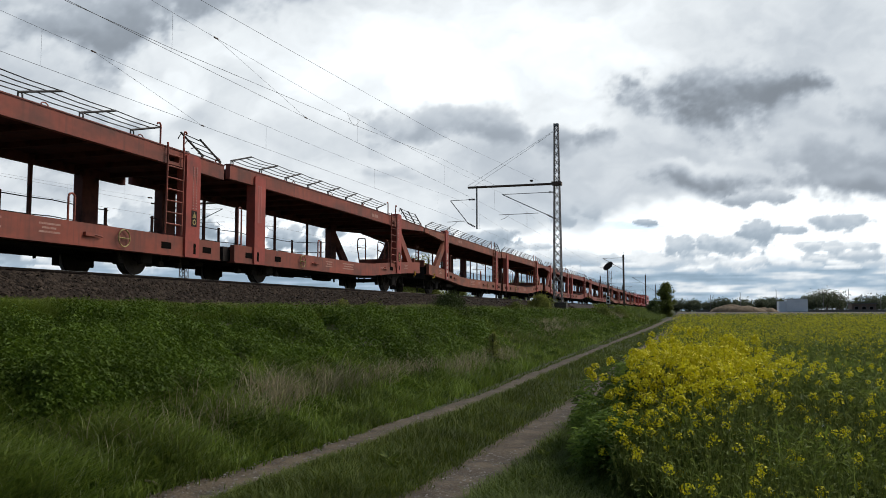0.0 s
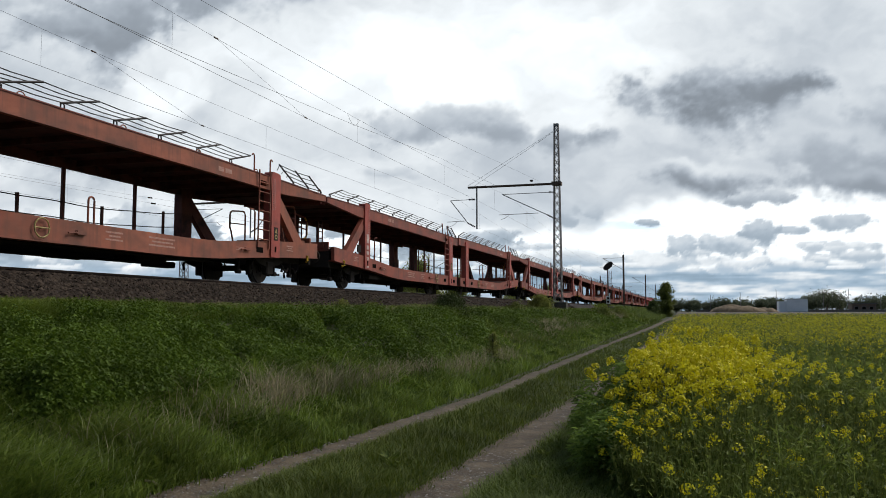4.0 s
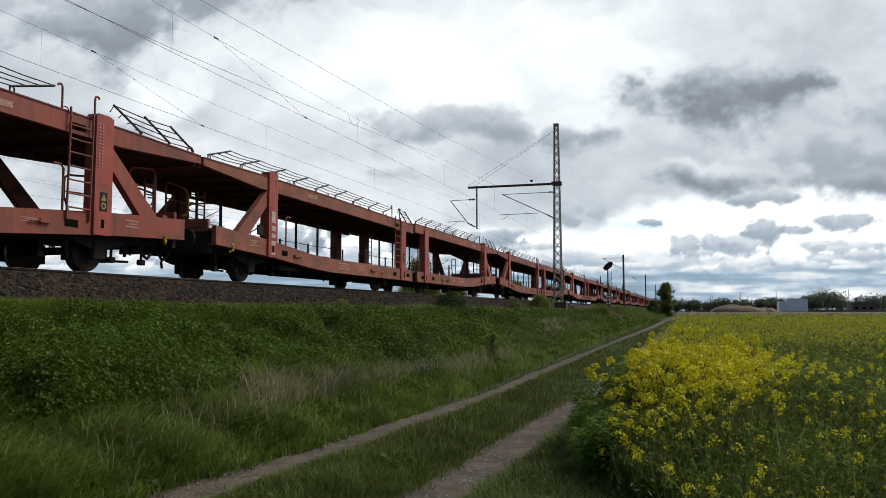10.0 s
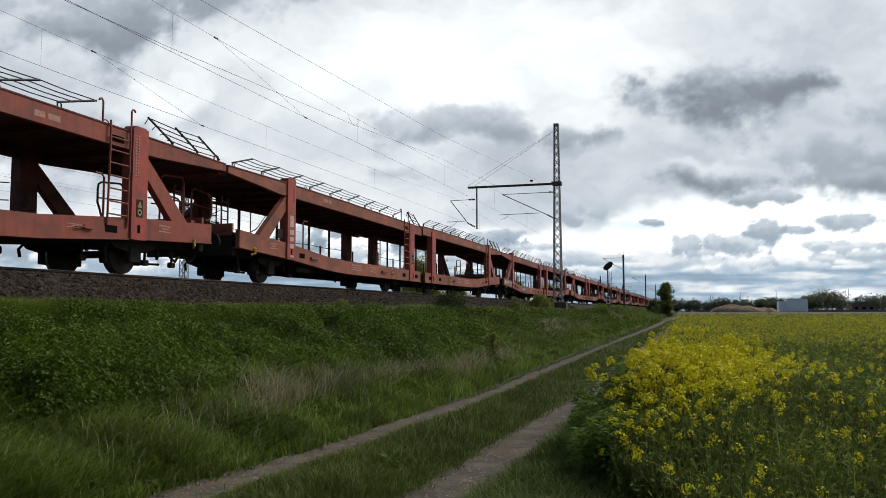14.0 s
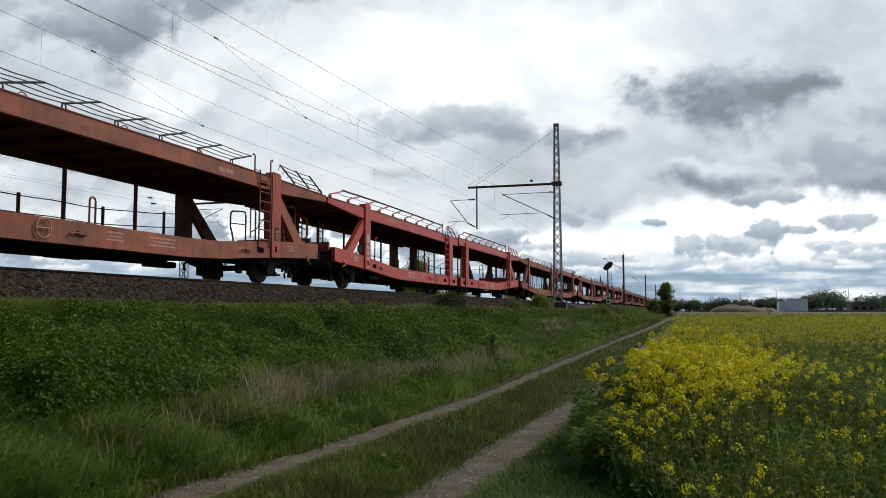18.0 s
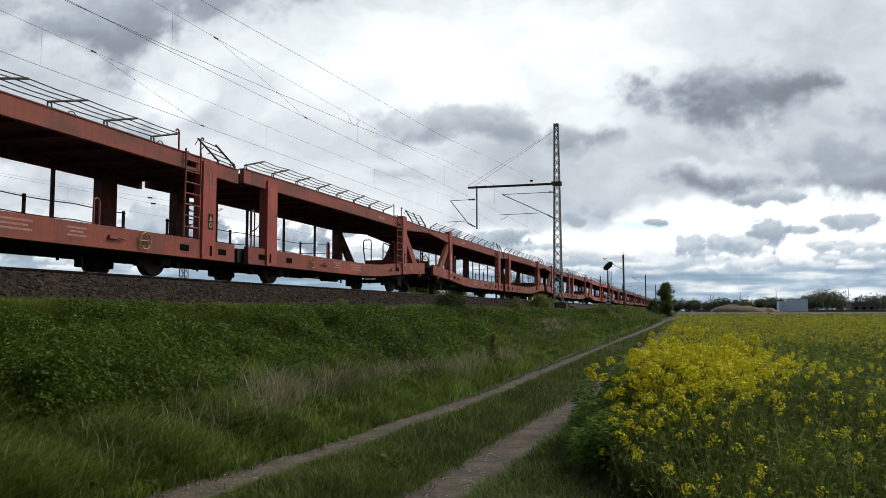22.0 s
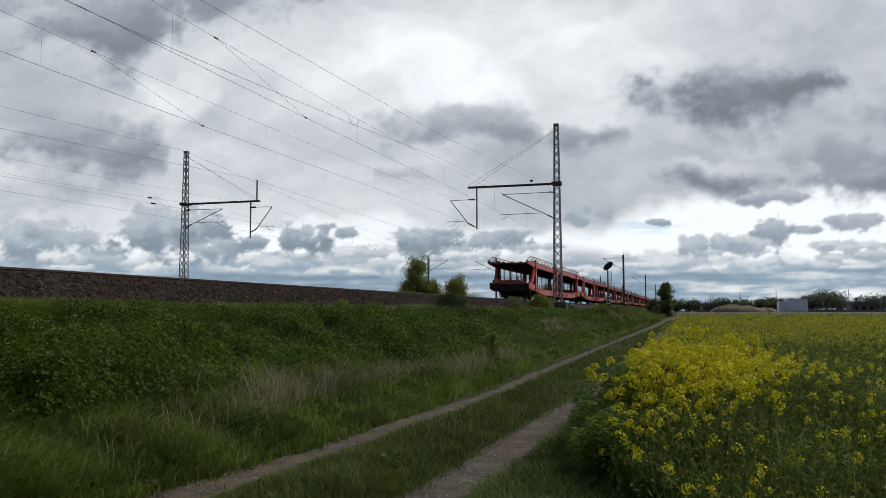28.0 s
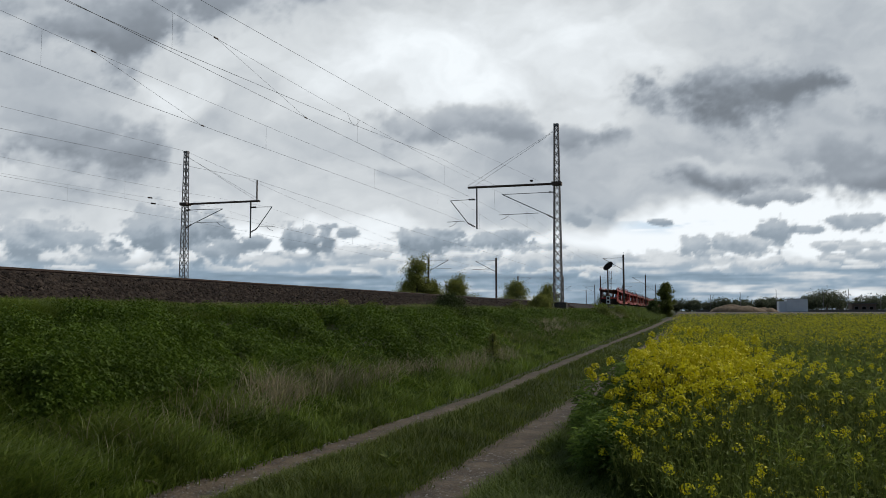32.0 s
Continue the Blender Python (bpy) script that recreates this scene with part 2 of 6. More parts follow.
def wagon_half(paint, railing, ladder_at, near, post_y, up_end, low_end, name_label):
    """The half with its braced end at y = 0; near: the side that carries the ladder; post_y: the post of the coupled end."""
    LOW_TOP, LOW_BOTTOM, UP_TOP, UP_BOTTOM = LOW_T + [(low_end, 0.86)], LOW_B + [(low_end, 0.44)], UP_T[near] + [(up_end, UP_T[near][-1][1] - 0.02)], UP_B[near] + [(up_end, UP_B[near][-1][1] - 0.01)]
    root = new("car_transporter_wagon")
    tagged(root, name_label, "railway wagon", "wagons of the train")
    red = PAINTS[paint]
    clean = red
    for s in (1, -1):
        # the far side takes its shade from the darker paint colour
        red = clean if s == near else SHADED_INNER
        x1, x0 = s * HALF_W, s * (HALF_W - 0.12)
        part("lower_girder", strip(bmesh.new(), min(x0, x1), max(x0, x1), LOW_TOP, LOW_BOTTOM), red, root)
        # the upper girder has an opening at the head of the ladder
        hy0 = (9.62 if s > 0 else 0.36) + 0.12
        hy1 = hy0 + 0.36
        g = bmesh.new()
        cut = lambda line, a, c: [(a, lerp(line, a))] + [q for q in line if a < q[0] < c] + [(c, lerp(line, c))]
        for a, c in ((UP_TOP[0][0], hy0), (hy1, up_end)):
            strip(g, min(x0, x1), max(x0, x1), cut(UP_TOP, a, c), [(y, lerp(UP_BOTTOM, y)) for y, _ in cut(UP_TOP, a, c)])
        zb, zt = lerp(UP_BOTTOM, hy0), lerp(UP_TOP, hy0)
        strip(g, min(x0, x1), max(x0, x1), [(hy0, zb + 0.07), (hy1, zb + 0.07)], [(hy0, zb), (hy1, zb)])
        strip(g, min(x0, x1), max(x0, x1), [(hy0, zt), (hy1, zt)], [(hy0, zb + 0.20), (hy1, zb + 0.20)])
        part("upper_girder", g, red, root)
        flange = bmesh.new()
        strip(flange, min(s * (HALF_W - 0.2), s * (HALF_W + 0.018)), max(s * (HALF_W - 0.2), s * (HALF_W + 0.018)), [(y, z) for y, z in LOW_BOTTOM], [(y, z - 0.022) for y, z in LOW_BOTTOM])
        part("girder_flange", flange, red, root)
        lip = bmesh.new()
        strip(lip, min(s * (HALF_W - 0.16), s * (HALF_W + 0.015)), max(s * (HALF_W - 0.16), s * (HALF_W + 0.015)), [(y, z + 0.03) for y, z in UP_TOP], [(y, z + 0.003) for y, z in UP_TOP])
        part("deck_edge_rail", lip, EDGE_RED, root)
        # braced post
        b = bmesh.new()
        plate(b, *sorted((s * (HALF_W - 0.2), s * (HALF_W + 0.05))), [(-0.22, 0.66), (0.26, 0.66), (0.26, 2.90), (0.20, 2.97), (-0.10, 2.97), (-0.22, 2.93)])
        p = part("post", b, (POST_RED if paint in ("worn", "faded") else red) if s == near else red, root)
        pegs = bmesh.new()
        for k in range(14):
            for dy in (0.08, 0.16):
                z = 1.95 + k * 0.062
                box(pegs, *sorted((s * (HALF_W + 0.045), s * (HALF_W + 0.062))), dy, dy + 0.03, z, z + 0.02)
        part("peg_strip", pegs, PALE if s == near else red, p)["kind"] = "stuff"
        part("slot", box(bmesh.new(), *sorted((s * (HALF_W + 0.03), s * (HALF_W + 0.053))), -0.02, 0.07, 0.80, 0.96), DARK_SLOT, p)
        if s == near and near > 0:
            for za, zb in ((1.58, 1.90), (1.36, 1.50), (1.18, 1.30), (0.98, 1.10), (0.72, 0.78)):
                part("label_plate", box(bmesh.new(), *sorted((s * (HALF_W + 0.03), s * (HALF_W + 0.056))), -0.08, 0.14, za, zb), PALE, p, "pale stencilled panel of small marks")
        elif s == near:
            warning(p, s, 0.02)
        b = bmesh.new()
        plate(b, *sorted((s * (HALF_W - 0.16), s * (HALF_W - 0.01))), [(-0.2, 2.46), (-0.2, 2.04), (-1.18, 1.14), (-1.74, 1.17)])
        part("brace", b, red, root)
        if s == near and near > 0:
            part("document_holder", box(bmesh.new(), HALF_W - 0.09, HALF_W - 0.04, -0.62, -0.34, 1.22, 1.48, 0.01), GRIME, root, "small dark document holder in a frame")
        # coupled-end post
        b = bmesh.new()
        plate(b, *sorted((s * (HALF_W - 0.2), s * (HALF_W + 0.05))), [(post_y + a, z) for a, z in ((-0.27, 0.42), (0.27, 0.42), (0.27, 2.67), (0.19, 2.73), (-0.19, 2.73), (-0.27, 2.69))])
        p = part("post", b, (POST_RED if paint in ("worn", "faded") else red) if s == near else red, root)
        pegs = bmesh.new()
        for k in range(16):
            for dy in (post_y - 0.03, post_y + 0.09):
                z = 1.52 + k * 0.062
                box(pegs, *sorted((s * (HALF_W + 0.045), s * (HALF_W + 0.062))), dy, dy + 0.03, z, z + 0.02)
        part("peg_strip", pegs, PALE if s == near else red, p)["kind"] = "stuff"
        part("slot", box(bmesh.new(), *sorted((s * (HALF_W + 0.03), s * (HALF_W + 0.053))), post_y + 0.04, post_y + 0.13, 0.50, 0.74), DARK_SLOT, p)
        if s == near and near > 0:
            warning(p, s, post_y + 0.04)
        # openings, as flush blocks painted with their inner darkness, marks and hooks on the girders
        for y in (0.78, 9.72, 11.25):
            if not (y > 11 and s != near):
                z = lerp(LOW_TOP, y) - 0.23
                part("stake_pocket", box(bmesh.new(), *sorted((s * (HALF_W - 0.02), s * (HALF_W + 0.004))), y - 0.17, y + 0.17, z - 0.07, z + 0.07), DARK_SLOT, root)
        for y, w, h in ((-0.9, 0.4, 0.1), (1.7, 0.5, 0.05), (4.9, 0.9, 0.13), (6.4, 0.5, 0.12)):
            z = lerp(LOW_TOP, y) - 0.2
            bars = bmesh.new()
            for k in range(3):
                box(bars, *sorted((s * (HALF_W - 0.02), s * (HALF_W + 0.003))), y - w / 2 + 0.07 * (k % 2), y + w / 2 - 0.1 * (k == 1), z + h * (k - 1) * 0.6, z + h * (k - 1) * 0.6 + h * 0.28)
            part("stencil_panel", bars, FAINT if paint in ("worn", "faded") else PALE, root)["kind"] = "stuff"
        bars = bmesh.new()
        for k, (a, c) in enumerate(((2.2, 2.5), (2.56, 2.8))):
            strip(bars, *sorted((s * (HALF_W - 0.02), s * (HALF_W + 0.003))), [(a, 2.69), (c, 2.69)], [(a, 2.58), (c, 2.58)])
        part("stencil_panel", bars, FAINT, root)["kind"] = "stuff"
        hook = bmesh.new()
        tube(hook, [(s * (HALF_W - 0.03), -1.95, 0.86), (s * (HALF_W + 0.03), -1.95, 0.82), (s * (HALF_W + 0.03), -1.95, 0.70), (s * (HALF_W - 0.04), -2.02, 0.66)], 0.035)
        part("tie_hook", hook, YELLOW, root, "yellow tie-down hook")
        for y in (1.5, 7.4):
            z = lerp(LOW_TOP, y) - 0.2
            lever = bmesh.new()
            box(lever, *sorted((s * (HALF_W - 0.02), s * (HALF_W + 0.06))), y - 0.18, y + 0.06, z - 0.04, z + 0.03)
            tube(lever, [(s * (HALF_W + 0.04), y, z), (s * (HALF_W + 0.05), y + 0.28, z - 0.03)], 0.018)
            part("lever", lever, red, root)
        ring = bmesh.new()
        if s == near:
            tube(ring, [(s * (HALF_W + 0.05), 8.3 + 0.17 * math.cos(a), 0.66 + 0.17 * math.sin(a)) for a in (math.tau * k / 16 for k in range(17))], 0.014)
            tube(ring, [(s * HALF_W, 8.3, 0.66), (s * (HALF_W + 0.05), 8.3, 0.66)], 0.02)
            tube(ring, [(s * (HALF_W + 0.05), 8.13, 0.66), (s * (HALF_W + 0.05), 8.47, 0.66)], 0.012)
            part("brake_handwheel", ring, GOLD, root, "yellow brake handwheel")
    red = clean
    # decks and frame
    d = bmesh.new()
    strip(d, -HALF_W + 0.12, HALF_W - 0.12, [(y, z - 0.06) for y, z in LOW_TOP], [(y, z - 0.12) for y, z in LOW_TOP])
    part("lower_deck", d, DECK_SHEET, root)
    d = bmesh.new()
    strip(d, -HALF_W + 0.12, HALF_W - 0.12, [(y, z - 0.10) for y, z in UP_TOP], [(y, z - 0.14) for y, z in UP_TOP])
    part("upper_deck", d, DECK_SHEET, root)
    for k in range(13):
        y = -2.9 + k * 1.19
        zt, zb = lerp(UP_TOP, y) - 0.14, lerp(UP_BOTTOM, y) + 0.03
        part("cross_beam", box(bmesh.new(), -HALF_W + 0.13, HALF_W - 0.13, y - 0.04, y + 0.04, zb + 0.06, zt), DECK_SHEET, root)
    f = bmesh.new()
    strip(f, -0.95, 0.95, [(-2.6, 1.0), (0.0, 0.9), (2.6, 0.7), (11.5, 0.68)], [(-2.6, 0.64), (0.0, 0.62), (2.6, 0.46), (11.5, 0.45)])
    part("underframe", f, GRIME, root)
    f = bmesh.new()
    box(f, -1.25, 1.25, -2.66, -2.50, 0.62, 1.18)
    part("headstock", f, GRIME, root)
    for x in (-0.87, 0.87):
        f = bmesh.new()
        tube(f, [(x, -2.55, 0.94), (x, -2.95, 0.94)], 0.10, 10)
        tube(f, [(x, -2.93, 0.94), (x, -2.985, 0.94)], 0.22, 14)
        part("buffer", f, GRIME, root)
    f = bmesh.new()
    box(f, -1.1, 1.1, -2.72, -2.4, 1.22, 1.34)
    box(f, -1.25, 1.25, -2.68, -2.60, 1.12, 1.42)
    part("end_plate", f, red, root)
    f = bmesh.new()
    box(f, -0.5, 0.5, low_end - 0.15, low_end + 0.2, 0.34, 0.62)
    box(f, -1.3, 1.3, low_end - 0.2, low_end + 0.24, 0.45, 0.8)
    part("short_coupling", f, GRIME, root)
    # running gear
    for y in AXLES:
        for s in (1, -1):
            g = bmesh.new()
            box(g, *sorted((s * 0.98, s * 1.14)), y - 0.18, y + 0.18, WHEEL_R - 0.2, WHEEL_R + 0.16, 0.03)
            plate(g, *sorted((s * 1.0, s * 1.1)), [(y - 0.75, 0.62), (y - 0.6, 0.52), (y - 0.15, 0.44), (y + 0.15, 0.44), (y + 0.6, 0.52), (y + 0.75, 0.62), (y + 0.4, 0.74), (y - 0.4, 0.74)])
            for e in (-1, 1):
                tube(g, [(s * 1.05, y + e * 0.74, 0.62), (s * 1.05, y + e * 0.86, 0.5), (s * 1.05, y + e * 0.82, 0.34)], 0.035)
                box(g, *sorted((s * 0.7, s * 0.84)), y + e * 0.53 - 0.05, y + e * 0.53 + 0.05, 0.2, 0.6, 0.02)
            part("axle_suspension", g, GRIME, root)
        w = bmesh.new()
        for s in (1, -1):
            disc(w, *sorted((s * 0.69, s * 0.82)), 0, 0, WHEEL_R, 28)
            disc(w, *sorted((s * 0.66, s * 0.70)), 0, 0, WHEEL_R + 0.028, 28)
            disc(w, *sorted((s * 0.82, s * 0.86)), 0, 0, 0.12, 12)
            for k in range(6):
                a = math.tau * k / 6
                disc(w, *sorted((s * 0.81, s * 0.835)), 0.22 * math.cos(a), 0.22 * math.sin(a), 0.03, 6)
        tube(w, [(-0.9, 0, 0), (0.9, 0, 0)], 0.08, 10)
        ws = part("wheelset", w, WHEEL_STEEL, root)
        ws.location = (0, y, WHEEL_R)
        for s in (1, -1):
            t = bmesh.new()
            disc(t, *sorted((s * 0.715, s * 0.80)), 0, 0, WHEEL_R + 0.002, 28)
            part("tread", t, TREAD, ws)
    b = bmesh.new()
    box(b, -0.55, 0.1, 3.4, 4.5, 0.33, 0.5, 0.05)
    part("brake_box", b, GRIME, root)
    b = bmesh.new()
    tube(b, [(0.4, 5.2, 0.44), (0.4, 6.2, 0.44)], 0.12, 12)
    part("air_tank", b, GRIME, root)
    b = bmesh.new()
    for x in (0.95, -0.95):
        tube(b, [(x, 2.2, 0.43), (x, 8.6, 0.43)], 0.03)
    box(b, 0.9, 1.2, 1.0, 2.1, 0.36, 0.52, 0.03)
    for y in (-1.6, -1.0, 1.9, 7.8):
        tube(b, [(0.6, y, 0.66), (0.62, y + 0.1, 0.40), (0.5, y + 0.3, 0.36), (0.4, y + 0.45, 0.58)], 0.02)
    part("brake_rigging", b, GRIME, root)
    # ladder on the near side
    for s in (1, -1):
        y0 = ladder_at if s == near else None
        if y0 is None:
            continue
        l = bmesh.new()
        zt = lerp(UP_TOP, y0)
        tube(l, [(s * (HALF_W + 0.03), y0, 0.88), (s * (HALF_W + 0.06), y0, zt - 0.1), (s * (HALF_W + 0.05), y0, zt + 0.10)], 0.022)
        ladder = part("ladder", l, red, root)
        l = bmesh.new()
        y = y0 + 0.58
        tube(l, [(s * (HALF_W + 0.03), y, 0.88), (s * (HALF_W + 0.06), y, zt - 0.1), (s * (HALF_W + 0.05), y, zt + 0.10)], 0.022)
        part("stringer", l, red, ladder)
        for k in range(7):
            z = 1.1 + k * 0.25
            part("rung", tube(bmesh.new(), [(s * (HALF_W + 0.04), y0, z), (s * (HALF_W + 0.04), y0 + 0.58, z)], 0.017), red, ladder)
        for y in (y0 - 0.14, y0 + 0.70):
            h = bmesh.new()
            e = 0.12 if y > y0 else -0.12
            tube(h, [(s * (HALF_W - 0.04), y, zt), (s * (HALF_W - 0.04), y, zt + 0.42)] + [(s * (HALF_W - 0.04), y + e * 0.5 * (1 - math.cos(q)), zt + 0.42 + 0.07 * math.sin(q)) for q in (0.5, 1.0, 1.57, 2.1, 2.7)], 0.02)
            part("grab_hoop", h, red, root)
    # second ladder and lower-deck fence on the far side, shade painted into their red; hoops on the near side
    l = bmesh.new()
    y0, x = (0.36 if near > 0 else 9.62), -near * (HALF_W + 0.03)
    for y in (y0, y0 + 0.58):
        tube(l, [(x, y, 0.9), (x, y, 2.86)], 0.022)
    for k in range(7):
        tube(l, [(x, y0, 1.1 + k * 0.25), (x, y0 + 0.58, 1.1 + k * 0.25)], 0.017)
    part("far_ladder", l, SHADED_INNER, root)
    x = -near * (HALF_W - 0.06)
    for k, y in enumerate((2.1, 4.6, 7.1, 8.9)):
        part("fence_post", box(bmesh.new(), x - 0.03, x + 0.03, y - 0.04, y + 0.04, lerp(LOW_TOP, y) - 0.05, lerp(UP_BOTTOM, y)), SHADED_INNER, root)
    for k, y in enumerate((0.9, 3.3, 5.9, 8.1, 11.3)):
        part("short_fence_post", box(bmesh.new(), x - 0.025, x + 0.025, y - 0.03, y + 0.03, lerp(LOW_TOP, y) - 0.05, lerp(LOW_TOP, y) + 0.88), SHADED_INNER, root)
    w = bmesh.new()
    for dz in (0.48, 0.85):
        pts = []
        for k in range(25):
            y = 0.4 + k * 0.458
            pts.append((x, y, lerp(LOW_TOP, y) + dz - 0.03 * math.sin((y % 2.4) / 2.4 * math.pi)))
        tube(w, pts, 0.012, 4)
    part("fence_ropes", w, WIRE, root)
    l = bmesh.new()
    tube(l, [(near * (HALF_W - 0.06), 0.95, 1.02), (near * (HALF_W - 0.06), 0.95, 1.80), (near * (HALF_W - 0.06), 1.02, 1.86), (near * (HALF_W - 0.06), 1.2, 1.86)], 0.022)
    part("stanchion", l, red, root)
    for y, h in ((6.9, 0.5), (low_end - 0.42, 0.95))[:1 if near > 0 else 2]:
        l = bmesh.new()
        tube(l, [(near * (HALF_W - 0.07), y, 0.82), (near * (HALF_W - 0.07), y, 0.8 + h), *[(near * (HALF_W - 0.07), y + 0.08 - 0.08 * math.cos(q), 0.8 + h + 0.075 * math.sin(q)) for q in (0.5, 1.05, 1.57, 2.1, 2.64)], (near * (HALF_W - 0.07), y + 0.16, 0.8 + h), (near * (HALF_W - 0.07), y + 0.16, 0.82)], 0.02)
        part("grab_hoop", l, red, root)
    for x, tall in ((0.0 if near > 0 else -0.75, 2.38), (-near * 0.95, 2.30)):
        l = bmesh.new()
        tube(l, [(x, -2.58, 1.15), (x, -2.58, tall - 0.12), (x, -2.54, tall - 0.03), (x, -2.46, tall), (x, -1.82, tall - 0.06), (x, -1.72, tall - 0.12), (x, -1.70, tall - 0.24), (x, -1.70, 1.75), (x, -1.78, 1.6), (x, -1.95, 1.15)], 0.026)
        tube(l, [(x, -2.58, tall - 0.40), (x, -1.70, tall - 0.44)], 0.018)
        part("end_handrail", l, red, root)
    if near > 0:
        l = bmesh.new()
        tube(l, [(0.0, -1.86, 2.33), (0.0, -1.74, 2.27), (0.0, -1.665, 2.16), (0.0, -1.665, 1.78), (0.0, -1.74, 1.66), (0.0, -1.9, 1.62)], 0.03)
        part("yellow_grip", l, YELLOW, root, "yellow painted grip of the end handrail")
    l = bmesh.new()
    box(l, -HALF_W + 0.13, HALF_W - 0.13, -3.23, -3.13, 2.54, 2.66, 0.01)
    for x in (-0.9, -0.3, 0.35, 0.95):
        box(l, x - 0.12, x + 0.12, -3.30, -3.20, 2.56, 2.72, 0.01)
    part("end_beam", l, EDGE_RED, root)
    # end steps, also in the red with shade painted in
    l = bmesh.new()
    for y in (-2.45, -2.15):
        tube(l, [(near * 0.8, y, 1.2), (near * 0.8, y, 2.15)], 0.022)
    for k in range(4):
        tube(l, [(near * 0.8, -2.45, 1.35 + 0.22 * k), (near * 0.8, -2.15, 1.35 + 0.22 * k)], 0.016)
    part("end_steps", l, SHADED_INNER, root)
    l = bmesh.new()
    for y in (-1.9, -0.95, 0.95, 8.85, 10.2, 10.9):
        tube(l, [(near * 0.95, y, 0.62), (near * 0.97, y + 0.04, 0.34), (near * 0.95, y + 0.02, 0.22)], 0.028)
        box(l, near * 0.95 - 0.06, near * 0.95 + 0.06, y - 0.07, y + 0.10, 0.20, 0.32, 0.02)
    tube(l, [(near * 0.6, -1.9, 0.28), (near * 0.6, -0.95, 0.26)], 0.03)
    part("brake_gear", l, GRIME, root)
    l = bmesh.new()
    tube(l, [(near * 0.25, -2.6, 0.85), (near * 0.25, -2.85, 0.5), (near * 0.25, -3.02, 0.42), (near * 0.25, -3.15, 0.55)], 0.035)
    part("air_hose", l, GRIME, root)
    # folded railing on the upper deck
    for s in (1, -1):
        x = s * (HALF_W - 0.05)
        feet = [-2.95 + 1.44 * k for k in range(9)] if near > 0 else [12.05 - 1.41 * k for k in range(8)]
        ahead = near
        for k, y in enumerate(feet):
            zt = lerp(UP_TOP, y)
            t = bmesh.new()
            if railing == "ropes":
                for dy in (-0.05, 0.05):
                    tube(t, [(x, y + dy, zt), (x, y + dy * 0.9, zt + 0.11), (x, y, zt + 0.14)], 0.016, 5)
                tube(t, [(x, y - ahead * 0.05, zt + 0.125), (x, y + ahead * 0.94, zt + 0.40)], 0.022, 5)
                part("folded_stanchion", t, WIRE, root)
            else:
                tube(t, [(x, y, zt), (x, y, zt + 0.12)], 0.045)
                tube(t, [(x, y - ahead * 0.12, zt + 0.08), (x, y - ahead * 0.05, zt + 0.14), (x, y + ahead * 0.92, zt + 0.36), (x, y + ahead * 0.95, zt + 0.41)], 0.026)
                part("folded_stanchion", t, red, root)
        lines = ((0.04, 0.011, "railing_rope"), (0.36, 0.011, "railing_rope"), (0.68, 0.011, "railing_rope"), (1.0, 0.011, "railing_rope")) if railing == "ropes" else ((0.45, 0.010, "railing_rope"), (1.0, 0.032, "top_rail"))
        for f, r, nm in lines:
            t = bmesh.new()
            pts = []
            for k, y in enumerate(feet):
                pts.append((x, y + ahead * 0.94 * f, lerp(UP_TOP, y) + 0.13 + 0.27 * f))
                if k < len(feet) - 1:
                    ym = y + ahead * (0.94 * f + 0.7)
                    pts.append((x, ym, lerp(UP_TOP, y) + 0.13 + 0.27 * f - (0.02 if r < 0.02 else 0)))
            tube(t, pts, r, 5)
            part(nm, t, WIRE, root)
        # short panel beyond the ladder, its stanchions folded the other way
        ends = [11.06, up_end - 0.12] if near > 0 else [-1.15, -2.1, -2.98]
        y1, z1 = ends[-1], lerp(UP_TOP, ends[-1]) + 0.12
        for y in ends:
            t = bmesh.new()
            zt = lerp(UP_TOP, y)
            tube(t, [(x, y, zt), (x, y, zt + 0.10)], 0.03, 5)
            tube(t, [(x, y + ahead * 0.04, zt + 0.08), (x, y - ahead * 0.84, zt + 0.46)], 0.024, 5)
            part("folded_stanchion", t, WIRE if railing == "ropes" else red, root)
        for f in ((0.06, 0.37, 0.68, 0.98) if railing == "ropes" else (0.5, 0.98)):
            t = bmesh.new()
            pts = [(x, y - ahead * 0.84 * f, lerp(UP_TOP, y) + 0.10 + 0.36 * f - (0.03 * k if k == 1 else 0)) for k, y in enumerate(ends)]
            first = (x, ends[0] - ahead * (0.84 * f + 0.12), pts[0][2] - 0.16 * f)
            tube(t, [first] + pts, 0.012 if railing == "ropes" else 0.022, 5)
            part("railing_rope" if railing == "ropes" else "top_rail", t, WIRE if railing == "ropes" else red, root)
        t = bmesh.new()
        tube(t, [(x, y1, lerp(UP_TOP, y1)), (x, y1, z1 + 0.02), (x, y1 - ahead * 0.10, z1 + 0.05), (x, y1 - ahead * 0.18, z1 - 0.02), (x, y1 - ahead * 0.18, lerp(UP_TOP, y1))], 0.016, 5)
        part("end_hoop", t, red, root)
        for k in range(4):
            y = 1.0 + 2.6 * k
            h = bmesh.new()
            tube(h, [(s * (HALF_W - 0.02), y + 0.09 * math.cos(a), lerp(UP_TOP, y) + 0.02 + 0.07 * math.sin(a)) for a in (math.pi * j / 6 for j in range(7))], 0.012, 5)
            part("lashing_ring", h, red, root)
    return root


